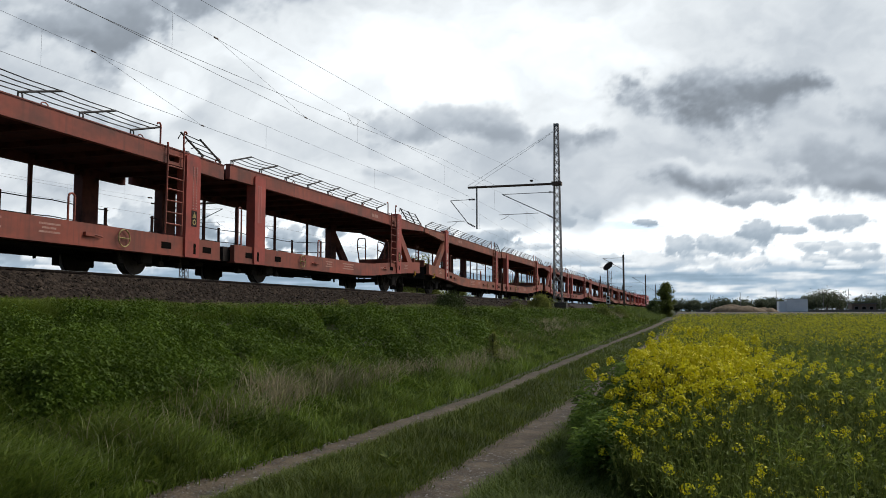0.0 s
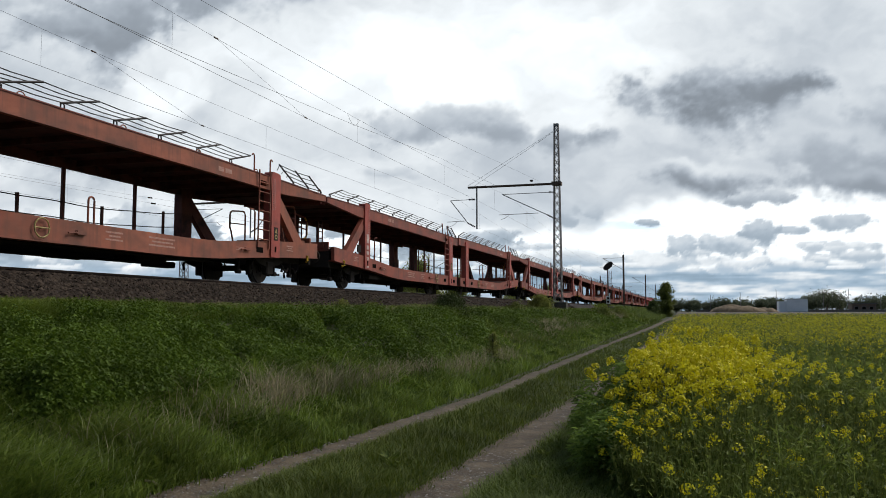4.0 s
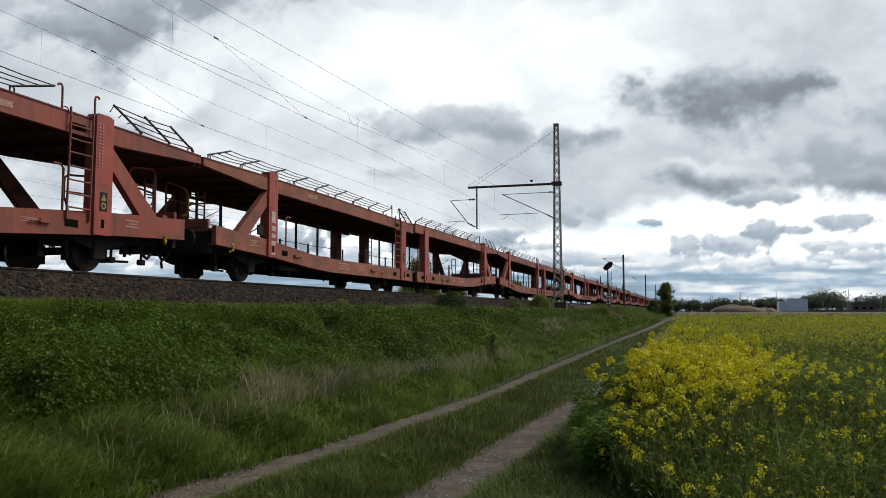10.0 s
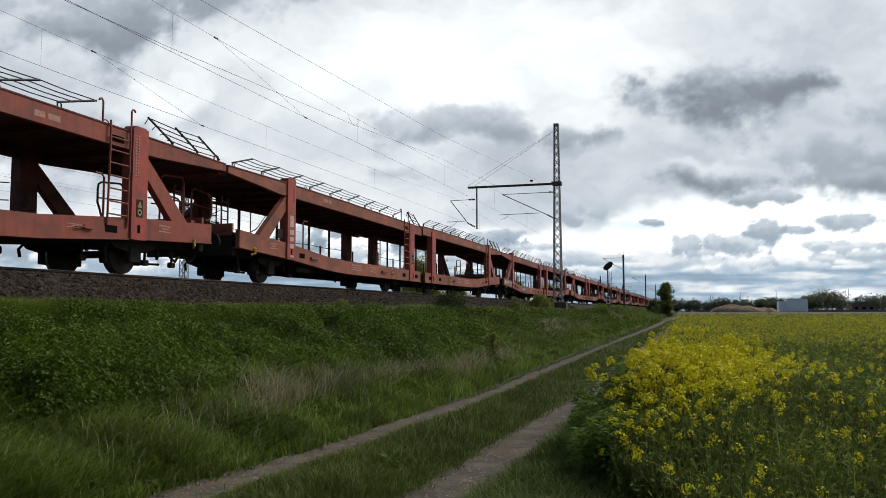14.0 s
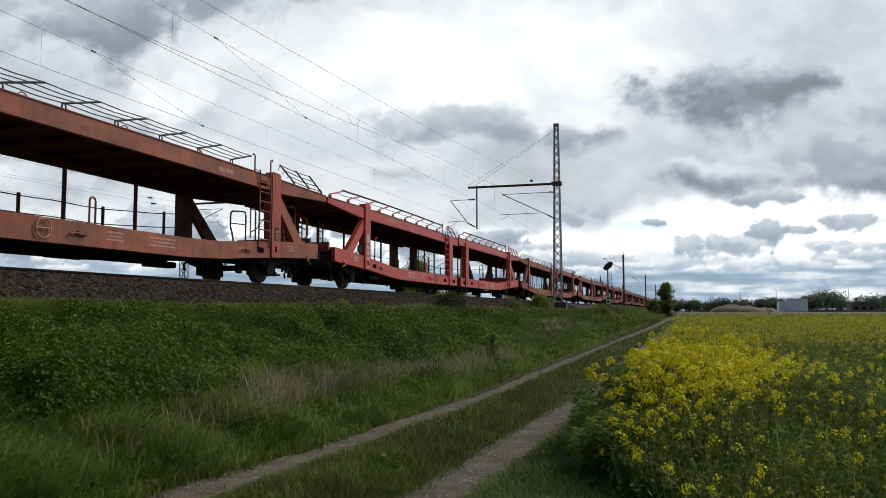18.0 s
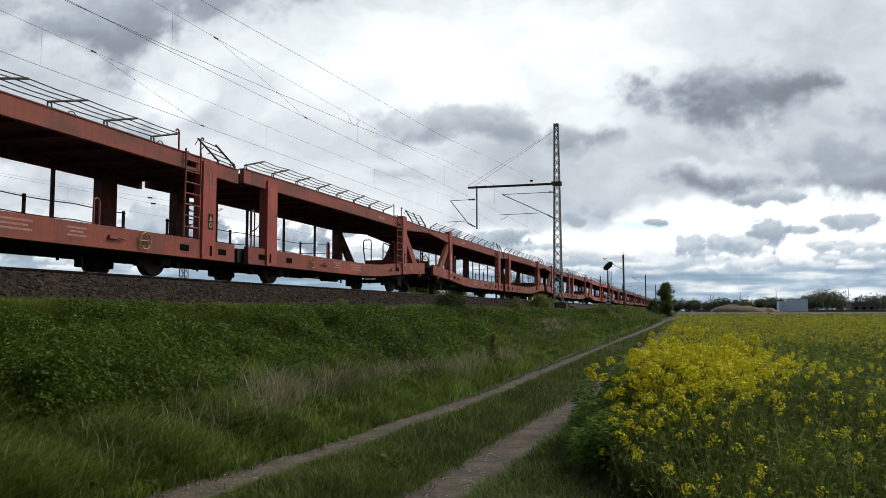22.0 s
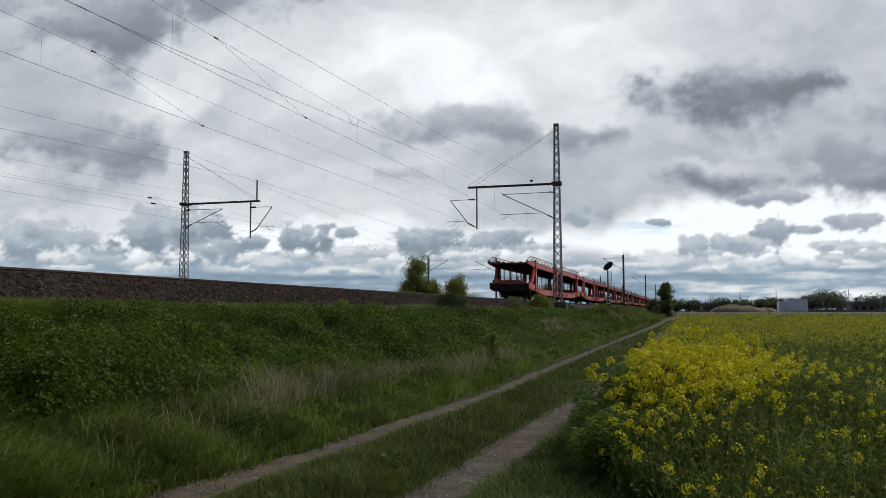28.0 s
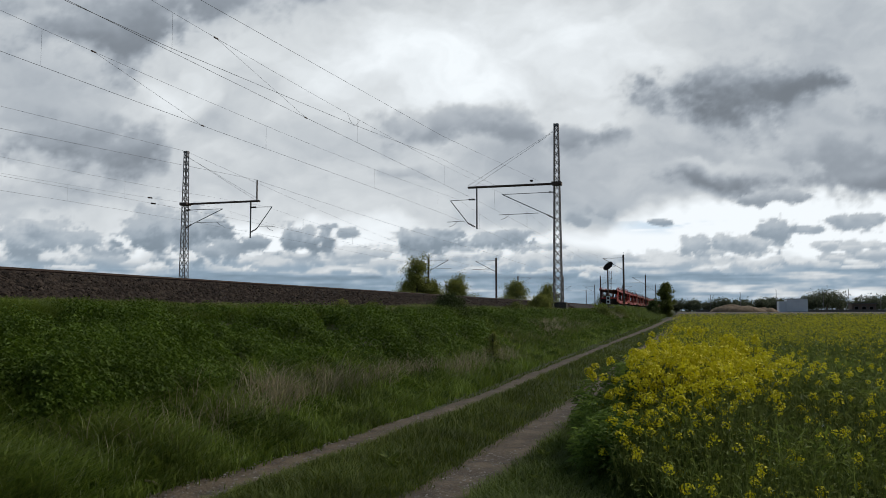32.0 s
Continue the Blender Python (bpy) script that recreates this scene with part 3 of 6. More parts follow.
# ---- ground ----
def bank(x):
    """Height of the ground across the line, from the field to the far side."""
    p = [(-60, 0.6), (-42, 0.9), (-39.5, 1.55), (-29.5, 1.55), (-27, 0.8), (-23, 0.8), (-19.0, 1.6), (-9.3, 1.6), (-8.7, 1.58), (-7.9, 1.36), (-6.4, 0.84), (-5.2, 0.34), (-4.4, 0.06), (-3.9, -0.03), (-3.4, -0.02), (-2.9, 0.05), (-2.35, -0.02), (-1.8, -0.02), (-1.3, 0.05), (0, 0.02), (300, 0.0)]
    return lerp(p, x)


def rough_ground(x, y):
    h = bank(x)
    k = noise.noise(Vector((x * 0.6, y * 0.35, 0))) * 0.09 + noise.noise(Vector((x * 2.1, y * 1.7, 3))) * 0.03
    if -8.3 < x < -4.6:
        h += k * 1.4 + 0.05 * math.sin(y * 0.21) + noise.noise(Vector((0.0, y * 0.08, 9))) * 0.12
    elif -4.6 <= x <= 3:
        h += k * 0.35
    return h


def ground_sheet():
    xs = [-2500, -1200, -500, -200, -100, -60, -48, -42, -39.5, -34, -29.5, -27, -23, -19.4, -14, -9.4, -8.7]
    xs += [-8.3 + 0.2 * k for k in range(45)] + [0.9, 1.5, 2.5, 4, 8, 16, 40, 100, 250, 600, 1300, 2500]
    ys = [-400, -120, -40, -15, -6, -2] + [0.4 * k for k in range(100)] + [40 + 1.2 * k for k in range(60)] + [112 + 5 * k for k in range(30)] + [265, 300, 380, 500, 800, 1400, 2600]
    b = bmesh.new()
    grid = [[b.verts.new((x, y, rough_ground(x, y))) for x in xs] for y in ys]
    for r0, r1 in zip(grid, grid[1:]):
        for i in range(len(xs) - 1):
            b.faces.new((r0[i], r0[i + 1], r1[i + 1], r1[i]))
    g = part("ground", b, SOIL, smooth=True)
    return tagged(g, "grassy soil with an embankment and bare verges", "ground", kind="structure")


ground_sheet()


RUT_LEFT = [(0, -4.2), (6, -4.02), (8.6, -3.84), (14, -3.5), (24, -3.4), (40, -3.2), (73, -2.7), (130, -2.4), (400, -2.4)]

RUT_GAP = ((0, 7, 13, 400), (1.96, 1.98, 1.84, 1.66))


def rut_at(x, y):
    """Axis of a wheel rut at y: both ruts bend together."""
    return lerp(RUT_LEFT, y) + (0.0 if x < -3 else lerp(list(zip(*RUT_GAP)), y))


def wheel_rut(x, w, label):
    b = bmesh.new()
    rows = []
    for k in range(-30, 330):
        y = 2 + k * 1.5 if k < 0 else 2 + k * 0.3 if k < 200 else 62 + (k - 200) * 1.2
        c = rut_at(x, y) + 0.05 * noise.noise(Vector((y * 0.6, x, 0)))
        hw = w * (0.5 + 0.13 * noise.noise(Vector((y * 0.9, x, 5))))
        rows.append([b.verts.new((c + f * hw * (1 + 0.10 * noise.noise(Vector((y * 1.2, f, x)))), y, rough_ground(c + f * hw, y) + (0.022 if abs(f) < 0.9 else -0.02))) for f in (-1.15, -0.8, -0.3, 0.3, 0.8, 1.15)])
    for p, q in zip(rows, rows[1:]):
        for i in range(5):
            b.faces.new((p[i], p[i + 1], q[i + 1], q[i]))
    return tagged(part("road", b, SAND_TRACK, smooth=True), label, "track", kind="structure")


wheel_rut(-3.72, 0.48, "bare gravelly wheel rut of a field track")
wheel_rut(-2.08, 0.68, "bare trodden wheel rut of a field track")


# ---- permanent way ----
def ballast_bed(x, w, z):
    b = bmesh.new()
    n = 120
    rows = []
    for k in range(n + 1):
        y = -460 + 1400 * k / n
        rows.append([b.verts.new((x + dx, y, z + dz)) for dx, dz in ((-w - 1.1, -0.75), (-w, -0.17), (w, -0.17), (w + 1.1, -0.75))])
    for p, q in zip(rows, rows[1:]):
        for i in range(3):
            b.faces.new((p[i], p[i + 1], q[i + 1], q[i]))
    return part("ballast", b, BALLAST)


def rails(x, z, name="rail"):
    for s in (-1, 1):
        b = bmesh.new()
        xc = x + s * 0.753
        prof = [(-0.075, -0.172), (0.075, -0.172), (0.075, -0.155), (0.012, -0.13), (0.012, -0.05), (0.036, -0.04), (0.036, -0.004), (-0.036, -0.004), (-0.036, -0.04), (-0.012, -0.05), (-0.012, -0.13), (-0.075, -0.155)]
        a = [b.verts.new((xc + dx, -460, z + dz)) for dx, dz in prof]
        c = [b.verts.new((xc + dx, 940, z + dz)) for dx, dz in prof]
        for i in range(12):
            b.faces.new((a[i], a[(i + 1) % 12], c[(i + 1) % 12], c[i]))
        r = tagged(part(name, b, RAIL_SIDE), "rusty steel rail on concrete sleepers", "rail", "rails", "structure")
        h = bmesh.new()
        box(h, xc - 0.034, xc + 0.034, -460, 940, z - 0.004, z)
        part("rail_head", h, TREAD, r, "bright worn running surface")


for tx, tz in ((TRACK_X, RAIL_Z), (TRACK_X_FAR, RAIL_Z), (LINE_2[0], RAIL_Z - 0.2), (LINE_2[1], RAIL_Z - 0.2)):
    rails(tx, tz)
bed = tagged(ballast_bed((TRACK_X + TRACK_X_FAR) / 2, 3.75, RAIL_Z), "brown crushed stone bed under two tracks", "ballast", kind="structure")
bed2 = tagged(ballast_bed(sum(LINE_2) / 2, 3.75, RAIL_Z - 0.2), "brown crushed stone bed of the second line", "ballast", kind="structure")


# ---- overhead line ----
def lattice_mast(x, y, z0, height, arm_z, arm_reach, side, label):
    """side: +1 the arm reaches towards +x."""
    root = tagged(new("catenary_mast"), label, "mast", "lattice masts of the overhead line")
    root.location = (x, y, z0)
    wb, wt = 0.36, 0.17

    def half(z):
        return wb + (wt - wb) * z / height
    for sx in (-1, 1):
        for sy in (-1, 1):
            b = bmesh.new()
            tube(b, [(sx * half(z) * 0.8, sy * half(z) * 0.8, z) for z in (0, height)], 0.044, 4)
            part("corner_post", b, GALV, root)
    n = 22
    for face in range(4):
        b = bmesh.new()
        for k in range(n):
            z0_, z1_ = height * k / n, height * (k + 1) / n
            a0, a1 = half(z0_) * 0.8, half(z1_) * 0.8
            p, q = (-a0, -a0, z0_), (a1, -a1, z1_)
            if k % 2:
                p, q = (a0, -a0, z0_), (-a1, -a1, z1_)
            p2, q2 = (-p[0], p[1], p[2]), (-q[0], q[1], q[2])
            rot = Matrix.Rotation(math.pi / 2 * face, 3, "Z")
            tube(b, [rot @ Vector(p), rot @ Vector(q)], 0.02, 4)
            tube(b, [rot @ Vector(p2), rot @ Vector(q2)], 0.02, 4)
        part("lacing", b, GALV, root)
    b = bmesh.new()
    box(b, -0.18, 0.18, -0.18, 0.18, height - 0.05, height + 0.12)
    part("cap", b, GALV, root)
    b = bmesh.new()
    box(b, -0.34, 0.34, -0.34, 0.34, arm_z - 0.12, arm_z + 0.12)
    part("collar", b, RUSTY_STEEL, root)
    part("footing", box(bmesh.new(), -0.25, 0.62 if side < 0 else 0.25, -0.40, 0.40, -1.4, 0.42, 0.04), OLD_CONCRETE, root, "weathered concrete footing")
    b = bmesh.new()
    e = side * arm_reach
    for dy in (-0.09, 0.09):
        tube(b, [(side * 0.2, dy, arm_z), (e, dy, arm_z)], 0.075, 6)
    part("cross_arm", b, RUSTY_STEEL, root)
    b = bmesh.new()
    tube(b, [(0, -0.1, height - 0.3), (e, -0.1, arm_z + 0.12)], 0.009, 5)
    tube(b, [(0, 0.1, height - 0.3), (e + side * -0.45, 0.1, arm_z + 0.12)], 0.009, 5)
    part("stay", b, GALV, root)
    return root


def bracket(x, y, z, reach, side, root_name="cantilever", hanger=0.0, upper=1.5):
    """A tubular bracket at a mast: top tie at z + upper, strut to the messenger, steady arm to the contact wire at z."""
    b0 = tagged(new(root_name), "thin steel tube bracket with brown insulators", "bracket", "brackets of the overhead line")
    b0.location = (x, y, z)
    e = side * reach
    b = bmesh.new()
    tube(b, [(side * 0.3, 0, upper), (e, 0, upper - 0.02)], 0.024)
    part("top_tie", b, GALV, b0)
    b = bmesh.new()
    tube(b, [(side * 0.6, 0, 0.25), (e, 0, upper - 0.02)], 0.034)
    part("strut", b, GALV, b0)
    b = bmesh.new()
    tube(b, [(side * (0.3 + reach * 0.25), 0, 0.42), (e + side * 0.25, 0, 0.38)], 0.022)
    tube(b, [(e - side * 0.5, 0, 0.36), (e - side * 0.2, 0, 0.12), (e + side * 0.1, 0, 0.02)], 0.014)
    part("steady_arm", b, GALV, b0)
    for p, q in (((0.05, 0, upper), (0.5, 0, upper)), ((0.05, 0, -0.05), (0.62, 0, 0.26))):
        b = bmesh.new()
        p, q = Vector((side * p[0], p[1], p[2])), Vector((side * q[0], q[1], q[2]))
        for k in range(5):
            c = p.lerp(q, (k + 0.5) / 5)
            d = (q - p).normalized() * 0.022
            tube(b, [c - d, c + d], 0.07, 10)
        tube(b, [p, q], 0.03)
        part("insulator", b, PORCELAIN, b0)
    return b0


MAST_Y = 57.4
MASTS = [125.5, 200.5, 275.5, 350.5, 425.5]


def simple_mast(x, y, z0, height, side, reach):
    root = tagged(new("catenary_mast"), "slim brown steel mast with a bracket for the wires", "mast", "slim masts of the overhead line")
    root.location = (x, y, z0)
    part("pole", box(bmesh.new(), -0.13, 0.13, -0.15, 0.15, -0.3, height, 0.02), RUSTY_STEEL, root)
    part("footing", box(bmesh.new(), -0.35, 0.35, -0.35, 0.35, -0.9, 0.1, 0.03), CONCRETE, root)
    e = side * reach
    b = bmesh.new()
    tube(b, [(0, 0, height - 0.4), (e, 0, height - 0.45)], 0.03, 5)
    part("top_tie", b, GALV, root)
    b = bmesh.new()
    tube(b, [(side * 0.1, 0, height - 2.2), (e, 0, height - 0.45)], 0.04, 5)
    part("strut", b, GALV, root)
    b = bmesh.new()
    tube(b, [(side * 1.2, 0, height - 1.75), (e + side * 0.5, 0, height - 1.8)], 0.03, 5)
    part("steady_arm", b, GALV, root)
    b = bmesh.new()
    tube(b, [(0, 0, height), (0, 0, height + 0.5)], 0.03, 5)
    part("tip", b, GALV, root)
    return root


mast_near = lattice_mast(-8.52, MAST_Y, 1.7, 13.2, 8.95, 6.6, -1, "tall grey steel lattice mast with a cross arm over both tracks")
mast_far = lattice_mast(-40.0, MAST_Y + 0.9, 1.6, 13.3, 8.9, 7.0, 1, "grey steel lattice mast with a cross arm over the second line")


def hanger(root, x, z0, z1, up=0.0):
    b = bmesh.new()
    tube(b, [(x, 0, z0), (x, 0, z1)], 0.06, 6)
    part("hanger", b, GALV, root)
    if up:
        b = bmesh.new()
        tube(b, [(x + 0.55, 0, z1), (x + 0.55, 0, z1 + up)], 0.06, 6)
        part("line_post", b, RUSTY_STEEL, root)


hanger(mast_near, -5.95, 5.85, 8.95)
hanger(mast_far, 6.2, 5.9, 8.9, 1.75)
bracket(-8.6, MAST_Y, 8.15, 3.95, -1, upper=1.9)
bracket(-14.55, MAST_Y, 7.75, 1.95, -1, upper=2.0)
bracket(-40.0, MAST_Y + 0.9, 8.5, 3.6, 1, upper=1.5)
bracket(-33.8, MAST_Y + 0.9, 8.0, 1.95, 1, upper=2.0)
for y in MASTS:
    simple_mast(-8.6, y, 1.65, 8.3, -1, 3.1)
    if y < 360:
        simple_mast(-19.5, y + 1.5, 1.65, 8.3, 1, 3.1) if y > 150 else None
        simple_mast(-40.0, y + 0.5, 1.6, 8.6, 1, 3.4)
        simple_mast(-28.5, y, 1.6, 8.3, -1, 3.4)


# wires: x, from mast to mast; sag in the middle of each span
def wire(name, pts, r, label, material=COPPER, parent=None):
    b = bmesh.new()
    tube(b, pts, r, 4)
    ob = part(name, b, material, parent)
    if parent is None:
        tagged(ob, label, "wire", "overhead wires")
    return ob


def messenger_z(y):
    stops = [-18.0, MAST_Y] + MASTS
    for a, c in zip(stops, stops[1:]):
        if a <= y <= c:
            f = (y - a) / (c - a)
            return 9.9 - 3.72 * f * (1 - f)
    return 9.9


def contact_z(y):
    return 7.95 + 0.4 * smooth_step((y - 10) / 47.0) if y < MAST_Y else 8.35 - 0.3 * smooth_step((y - MAST_Y) / 60.0)


def smooth_step(t):
    t = min(1.0, max(0.0, t))
    return t * t * (3 - 2 * t)


SPAN_Y = [-18 + 4 * k for k in range(112)]
for x, dz in ((TRACK_X, 0.0), (TRACK_X_FAR, 0.0), (LINE_2[0], 0.1), (LINE_2[1], 0.1)):
    w = wire("catenary", [(x, y, messenger_z(y) + dz) for y in SPAN_Y], 0.0046, "messenger and contact wire with droppers over the track")
    wire("contact_wire", [(x, y, contact_z(y) + dz) for y in SPAN_Y], 0.006, "", parent=w)
    for a, c in zip([-18.0, MAST_Y] + MASTS[:2], [MAST_Y] + MASTS[:3]):
        n = 6
        for k in range(n):
            y = a + (c - a) * (k + 0.62) / n if a > 0 else 4.9 + 11.95 * k
            if y < MAST_Y - 2 or y > MAST_Y + 2:
                wire("dropper", [(x, y, contact_z(y) + dz), (x, y, messenger_z(y) + dz)], 0.0034, "", parent=w)
    if x > -20:
        wire("anchor_rope", [(x, 18.8, messenger_z(18.8)), (x, 24.3, contact_z(24.3))], 0.005, "", parent=w)
wire("feeder_wire", [(-15.0, -22.0, 10.6), (-12.9, 5.0, 9.75), (-12.0, 18.0, 9.72), (-11.0, 36.8, 9.98), (-9.8, 56.9, 10.85)], 0.0062, "single feeder wire strung to the mast's cross arm")
wire("feeder_wire", [(-12.05, 6.0, 7.9), (-12.05, 13.4, 7.93), (-12.05, 16.8, 8.06), (-12.3, 28.7, 8.85), (-12.6, 42.0, 9.9), (-13.0, 57.3, 10.7)], 0.0062, "single wire rising to the mast's cross arm")
LINES = [[(-40, -10), (-40, 38.9), (-40, 58.3), (-40, 126), (-40, 201)], [(-33.5, -10), (-33.5, 33), (-33.5, 58.3), (-28.5, 125.5), (-28.5, 200.5)]]
for row, zs in zip(LINES, ([13.2, 14.13, 15.0, 10.7, 10.7], [10.6, 10.95, 12.3, 10.4, 10.4])):
    pts = []
    for (p, za), (q, zb) in zip(zip(row, zs), zip(row[1:], zs[1:])):
        for k in range(8):
            f = k / 8
            sag = 1.0 * f * (1 - f) if q[1] > 60 else 0.0
            pts.append((p[0] + (q[0] - p[0]) * f, p[1] + (q[1] - p[1]) * f, za + (zb - za) * f - sag))
    wire("earth_wire", pts, 0.0085, "single wire strung along the mast tops")


def wire_bead(x, y, z, length, r, lean):
    """A dark stick insulator or clamp let into a wire."""
    b = bmesh.new()
    tube(b, [(0, -length / 2, -lean), (0, 0, 0), (0, length / 2, lean)], r, 8)
    for k in range(5):
        tube(b, [(0, length * (k / 5 - 0.4) - 0.015, lean * (k / 2.5 - 0.8)), (0, length * (k / 5 - 0.4) + 0.015, lean * (k / 2.5 - 0.8))], r * 1.6, 8)
    ob = tagged(part("wire_insulator", b, PORCELAIN), "dark brown insulator let into an overhead wire", "insulator", "insulators in the wires")
    ob.location = (x, y, z)


wire_bead(LINE_2[1], 48.8, messenger_z(48.8) + 0.1, 0.45, 0.035, 0.015)
wire_bead(LINE_2[0], 43.5, contact_z(43.5) + 0.1, 0.45, 0.035, 0.015)
wire_bead(-10.2, 56.5, 10.8, 0.6, 0.05, 0.04)
for bx in (TRACK_X, TRACK_X_FAR):
    for by, bz in ((18.8, messenger_z(18.8)), (24.3, contact_z(24.3))):
        b = bmesh.new()
        box(b, bx - 0.015, bx + 0.015, by - 0.10, by + 0.10, bz - 0.02, bz + 0.02, 0.006)
        tagged(part("wire_clamp", b, RUSTY_STEEL), "small dark clamp on an overhead wire", "clamp", "clamps on the wires")
b = bmesh.new()
tube(b, [(TRACK_X, 27.8 + 1.2 * k / 10, messenger_z(27.8 + 0.12 * k) - 0.32 * math.sin(math.pi * k / 10)) for k in range(11)], 0.006, 5)
tagged(part("jumper_loop", b, COPPER), "slack loop of wire below the messenger wire", "wire", "overhead wires")


# signal beside the line
def rail_signal(x, y, z):
    root = tagged(new("railway_signal"), "dark oval signal head on a slim post, seen from behind", "signal")
    root.location = (x, y, z)
    b = bmesh.new()
    tube(b, [(0, 0, -0.2), (0, 0, 4.6)], 0.08, 8)
    part("post", b, RUSTY_STEEL, root)
    b = bmesh.new()
    ring = [(math.cos(a) * 0.34, math.sin(a) * 0.66) for a in (math.tau * k / 24 for k in range(24))]
    lean = Matrix.Rotation(radians(48), 3, "Y")
    f0 = [b.verts.new(lean @ Vector((cx, -0.12, cz)) + Vector((0.05, 0, 4.95))) for cx, cz in ring]
    f1 = [b.verts.new(lean @ Vector((cx, 0.12, cz)) + Vector((0.05, 0, 4.95))) for cx, cz in ring]
    b.faces.new(f0)
    b.faces.new(f1[::-1])
    for k in range(24):
        b.faces.new((f0[k], f1[k], f1[(k + 1) % 24], f0[(k + 1) % 24]))
    part("signal_head", b, GRIME, root, "matt black oval head")
    b = bmesh.new()
    box(b, -0.22, 0.22, -0.12, -0.06, 0.55, 1.45)
    part("sign_plate", b, WHITE_PLATE, root, "white plate with two dark rings")
    for zc in (0.78, 1.2):
        b = bmesh.new()
        tube(b, [(0, -0.122, zc), (0, -0.135, zc)], 0.14, 12)
        part("ring_mark", b, GRIME, root)
    b = bmesh.new()
    for dx in (0.22, 0.42):
        tube(b, [(dx, 0.1, 0), (dx, 0.1, 4.4)], 0.02, 5)
    for k in range(14):
        tube(b, [(0.22, 0.1, 0.3 * k + 0.2), (0.42, 0.1, 0.3 * k + 0.2)], 0.014, 4)
    part("ladder", b, RUSTY_STEEL, root)
    part("footing", box(bmesh.new(), -0.5, 0.5, -0.5, 0.5, -1.1, 0.0, 0.04), CONCRETE, root)
    return root


rail_signal(-8.35, 95.5, 1.75)
b = bmesh.new()
box(b, -9.3, -7.9, 97.2, 99.4, 1.0, 2.0, 0.05)
tagged(part("cable_cabinet", b, CONCRETE), "low weathered concrete cable trough beside the signal", "cable trough")

# sleepers and loose stones
sl = bmesh.new()
box(sl, -1.3, 1.3, -0.13, 0.13, -0.19, 0.0, 0.02)
sleeper_mesh = mesh_of("sleeper", sl, SLEEPER)
for k in range(150):
    shared("sleeper", sleeper_mesh, bed, pose(TRACK_X, 5 + 0.6 * k, RAIL_Z - 0.172))


# ---- sky: a far backdrop of drifting cloud ----
def smooth(a, b, x):
    t = np.clip((x - a) / (b - a), 0, 1)
    return t * t * (3 - 2 * t)


def fbm(x, y, seed, octaves=5, gain=0.5):
    """Value noise in numpy, summed over octaves; about -1 to 1."""
    rng = np.random.RandomState(seed)
    out, amp = np.zeros_like(x), 0.5
    for o in range(octaves):
        table = rng.rand(128, 128) * 2 - 1
        f = 2.0 ** o
        gx, gy = x * f + 17.3 * o, y * f + 9.1 * o
        ix, iy = np.floor(gx).astype(int), np.floor(gy).astype(int)
        fx, fy = gx - ix, gy - iy
        fx, fy = fx * fx * (3 - 2 * fx), fy * fy * (3 - 2 * fy)
        t = lambda a, b: table[a % 128, b % 128]
        out += amp * ((t(ix, iy) * (1 - fx) + t(ix + 1, iy) * fx) * (1 - fy) + (t(ix, iy + 1) * (1 - fx) + t(ix + 1, iy + 1) * fx) * fy)
        amp *= gain
    return out


def lumps(x, y, seed, octaves=5):
    """Rounded swellings with creases between them, about -0.5 to 0.5."""
    out, amp = np.zeros_like(x), 0.55
    for o in range(octaves):
        out += amp * (np.abs(fbm(x * 2.0 ** o, y * 2.0 ** o, seed + o, 1) * 2.0) - 0.42)
        amp *= 0.52
    return out


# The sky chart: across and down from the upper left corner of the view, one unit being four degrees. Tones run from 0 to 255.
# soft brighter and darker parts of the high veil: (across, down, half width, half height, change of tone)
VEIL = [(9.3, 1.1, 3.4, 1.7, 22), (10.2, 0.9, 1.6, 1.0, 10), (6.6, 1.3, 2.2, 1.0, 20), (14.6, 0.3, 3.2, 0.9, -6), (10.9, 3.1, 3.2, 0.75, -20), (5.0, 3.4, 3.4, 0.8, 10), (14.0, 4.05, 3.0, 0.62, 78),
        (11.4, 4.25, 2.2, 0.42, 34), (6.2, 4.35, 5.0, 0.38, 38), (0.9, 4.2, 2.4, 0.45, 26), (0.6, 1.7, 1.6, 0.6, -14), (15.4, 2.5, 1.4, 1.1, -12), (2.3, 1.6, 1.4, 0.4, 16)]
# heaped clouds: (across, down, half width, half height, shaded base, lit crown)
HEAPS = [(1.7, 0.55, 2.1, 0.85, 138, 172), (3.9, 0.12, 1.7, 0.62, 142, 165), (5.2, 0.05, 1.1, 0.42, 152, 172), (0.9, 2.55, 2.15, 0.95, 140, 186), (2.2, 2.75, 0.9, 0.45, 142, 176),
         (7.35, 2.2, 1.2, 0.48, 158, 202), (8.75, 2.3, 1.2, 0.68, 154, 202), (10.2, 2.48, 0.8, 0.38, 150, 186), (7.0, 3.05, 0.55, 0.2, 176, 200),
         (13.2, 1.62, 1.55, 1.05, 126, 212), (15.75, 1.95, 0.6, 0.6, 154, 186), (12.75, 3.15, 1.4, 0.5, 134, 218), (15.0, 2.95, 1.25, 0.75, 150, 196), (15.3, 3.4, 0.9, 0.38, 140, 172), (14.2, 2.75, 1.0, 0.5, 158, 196)]
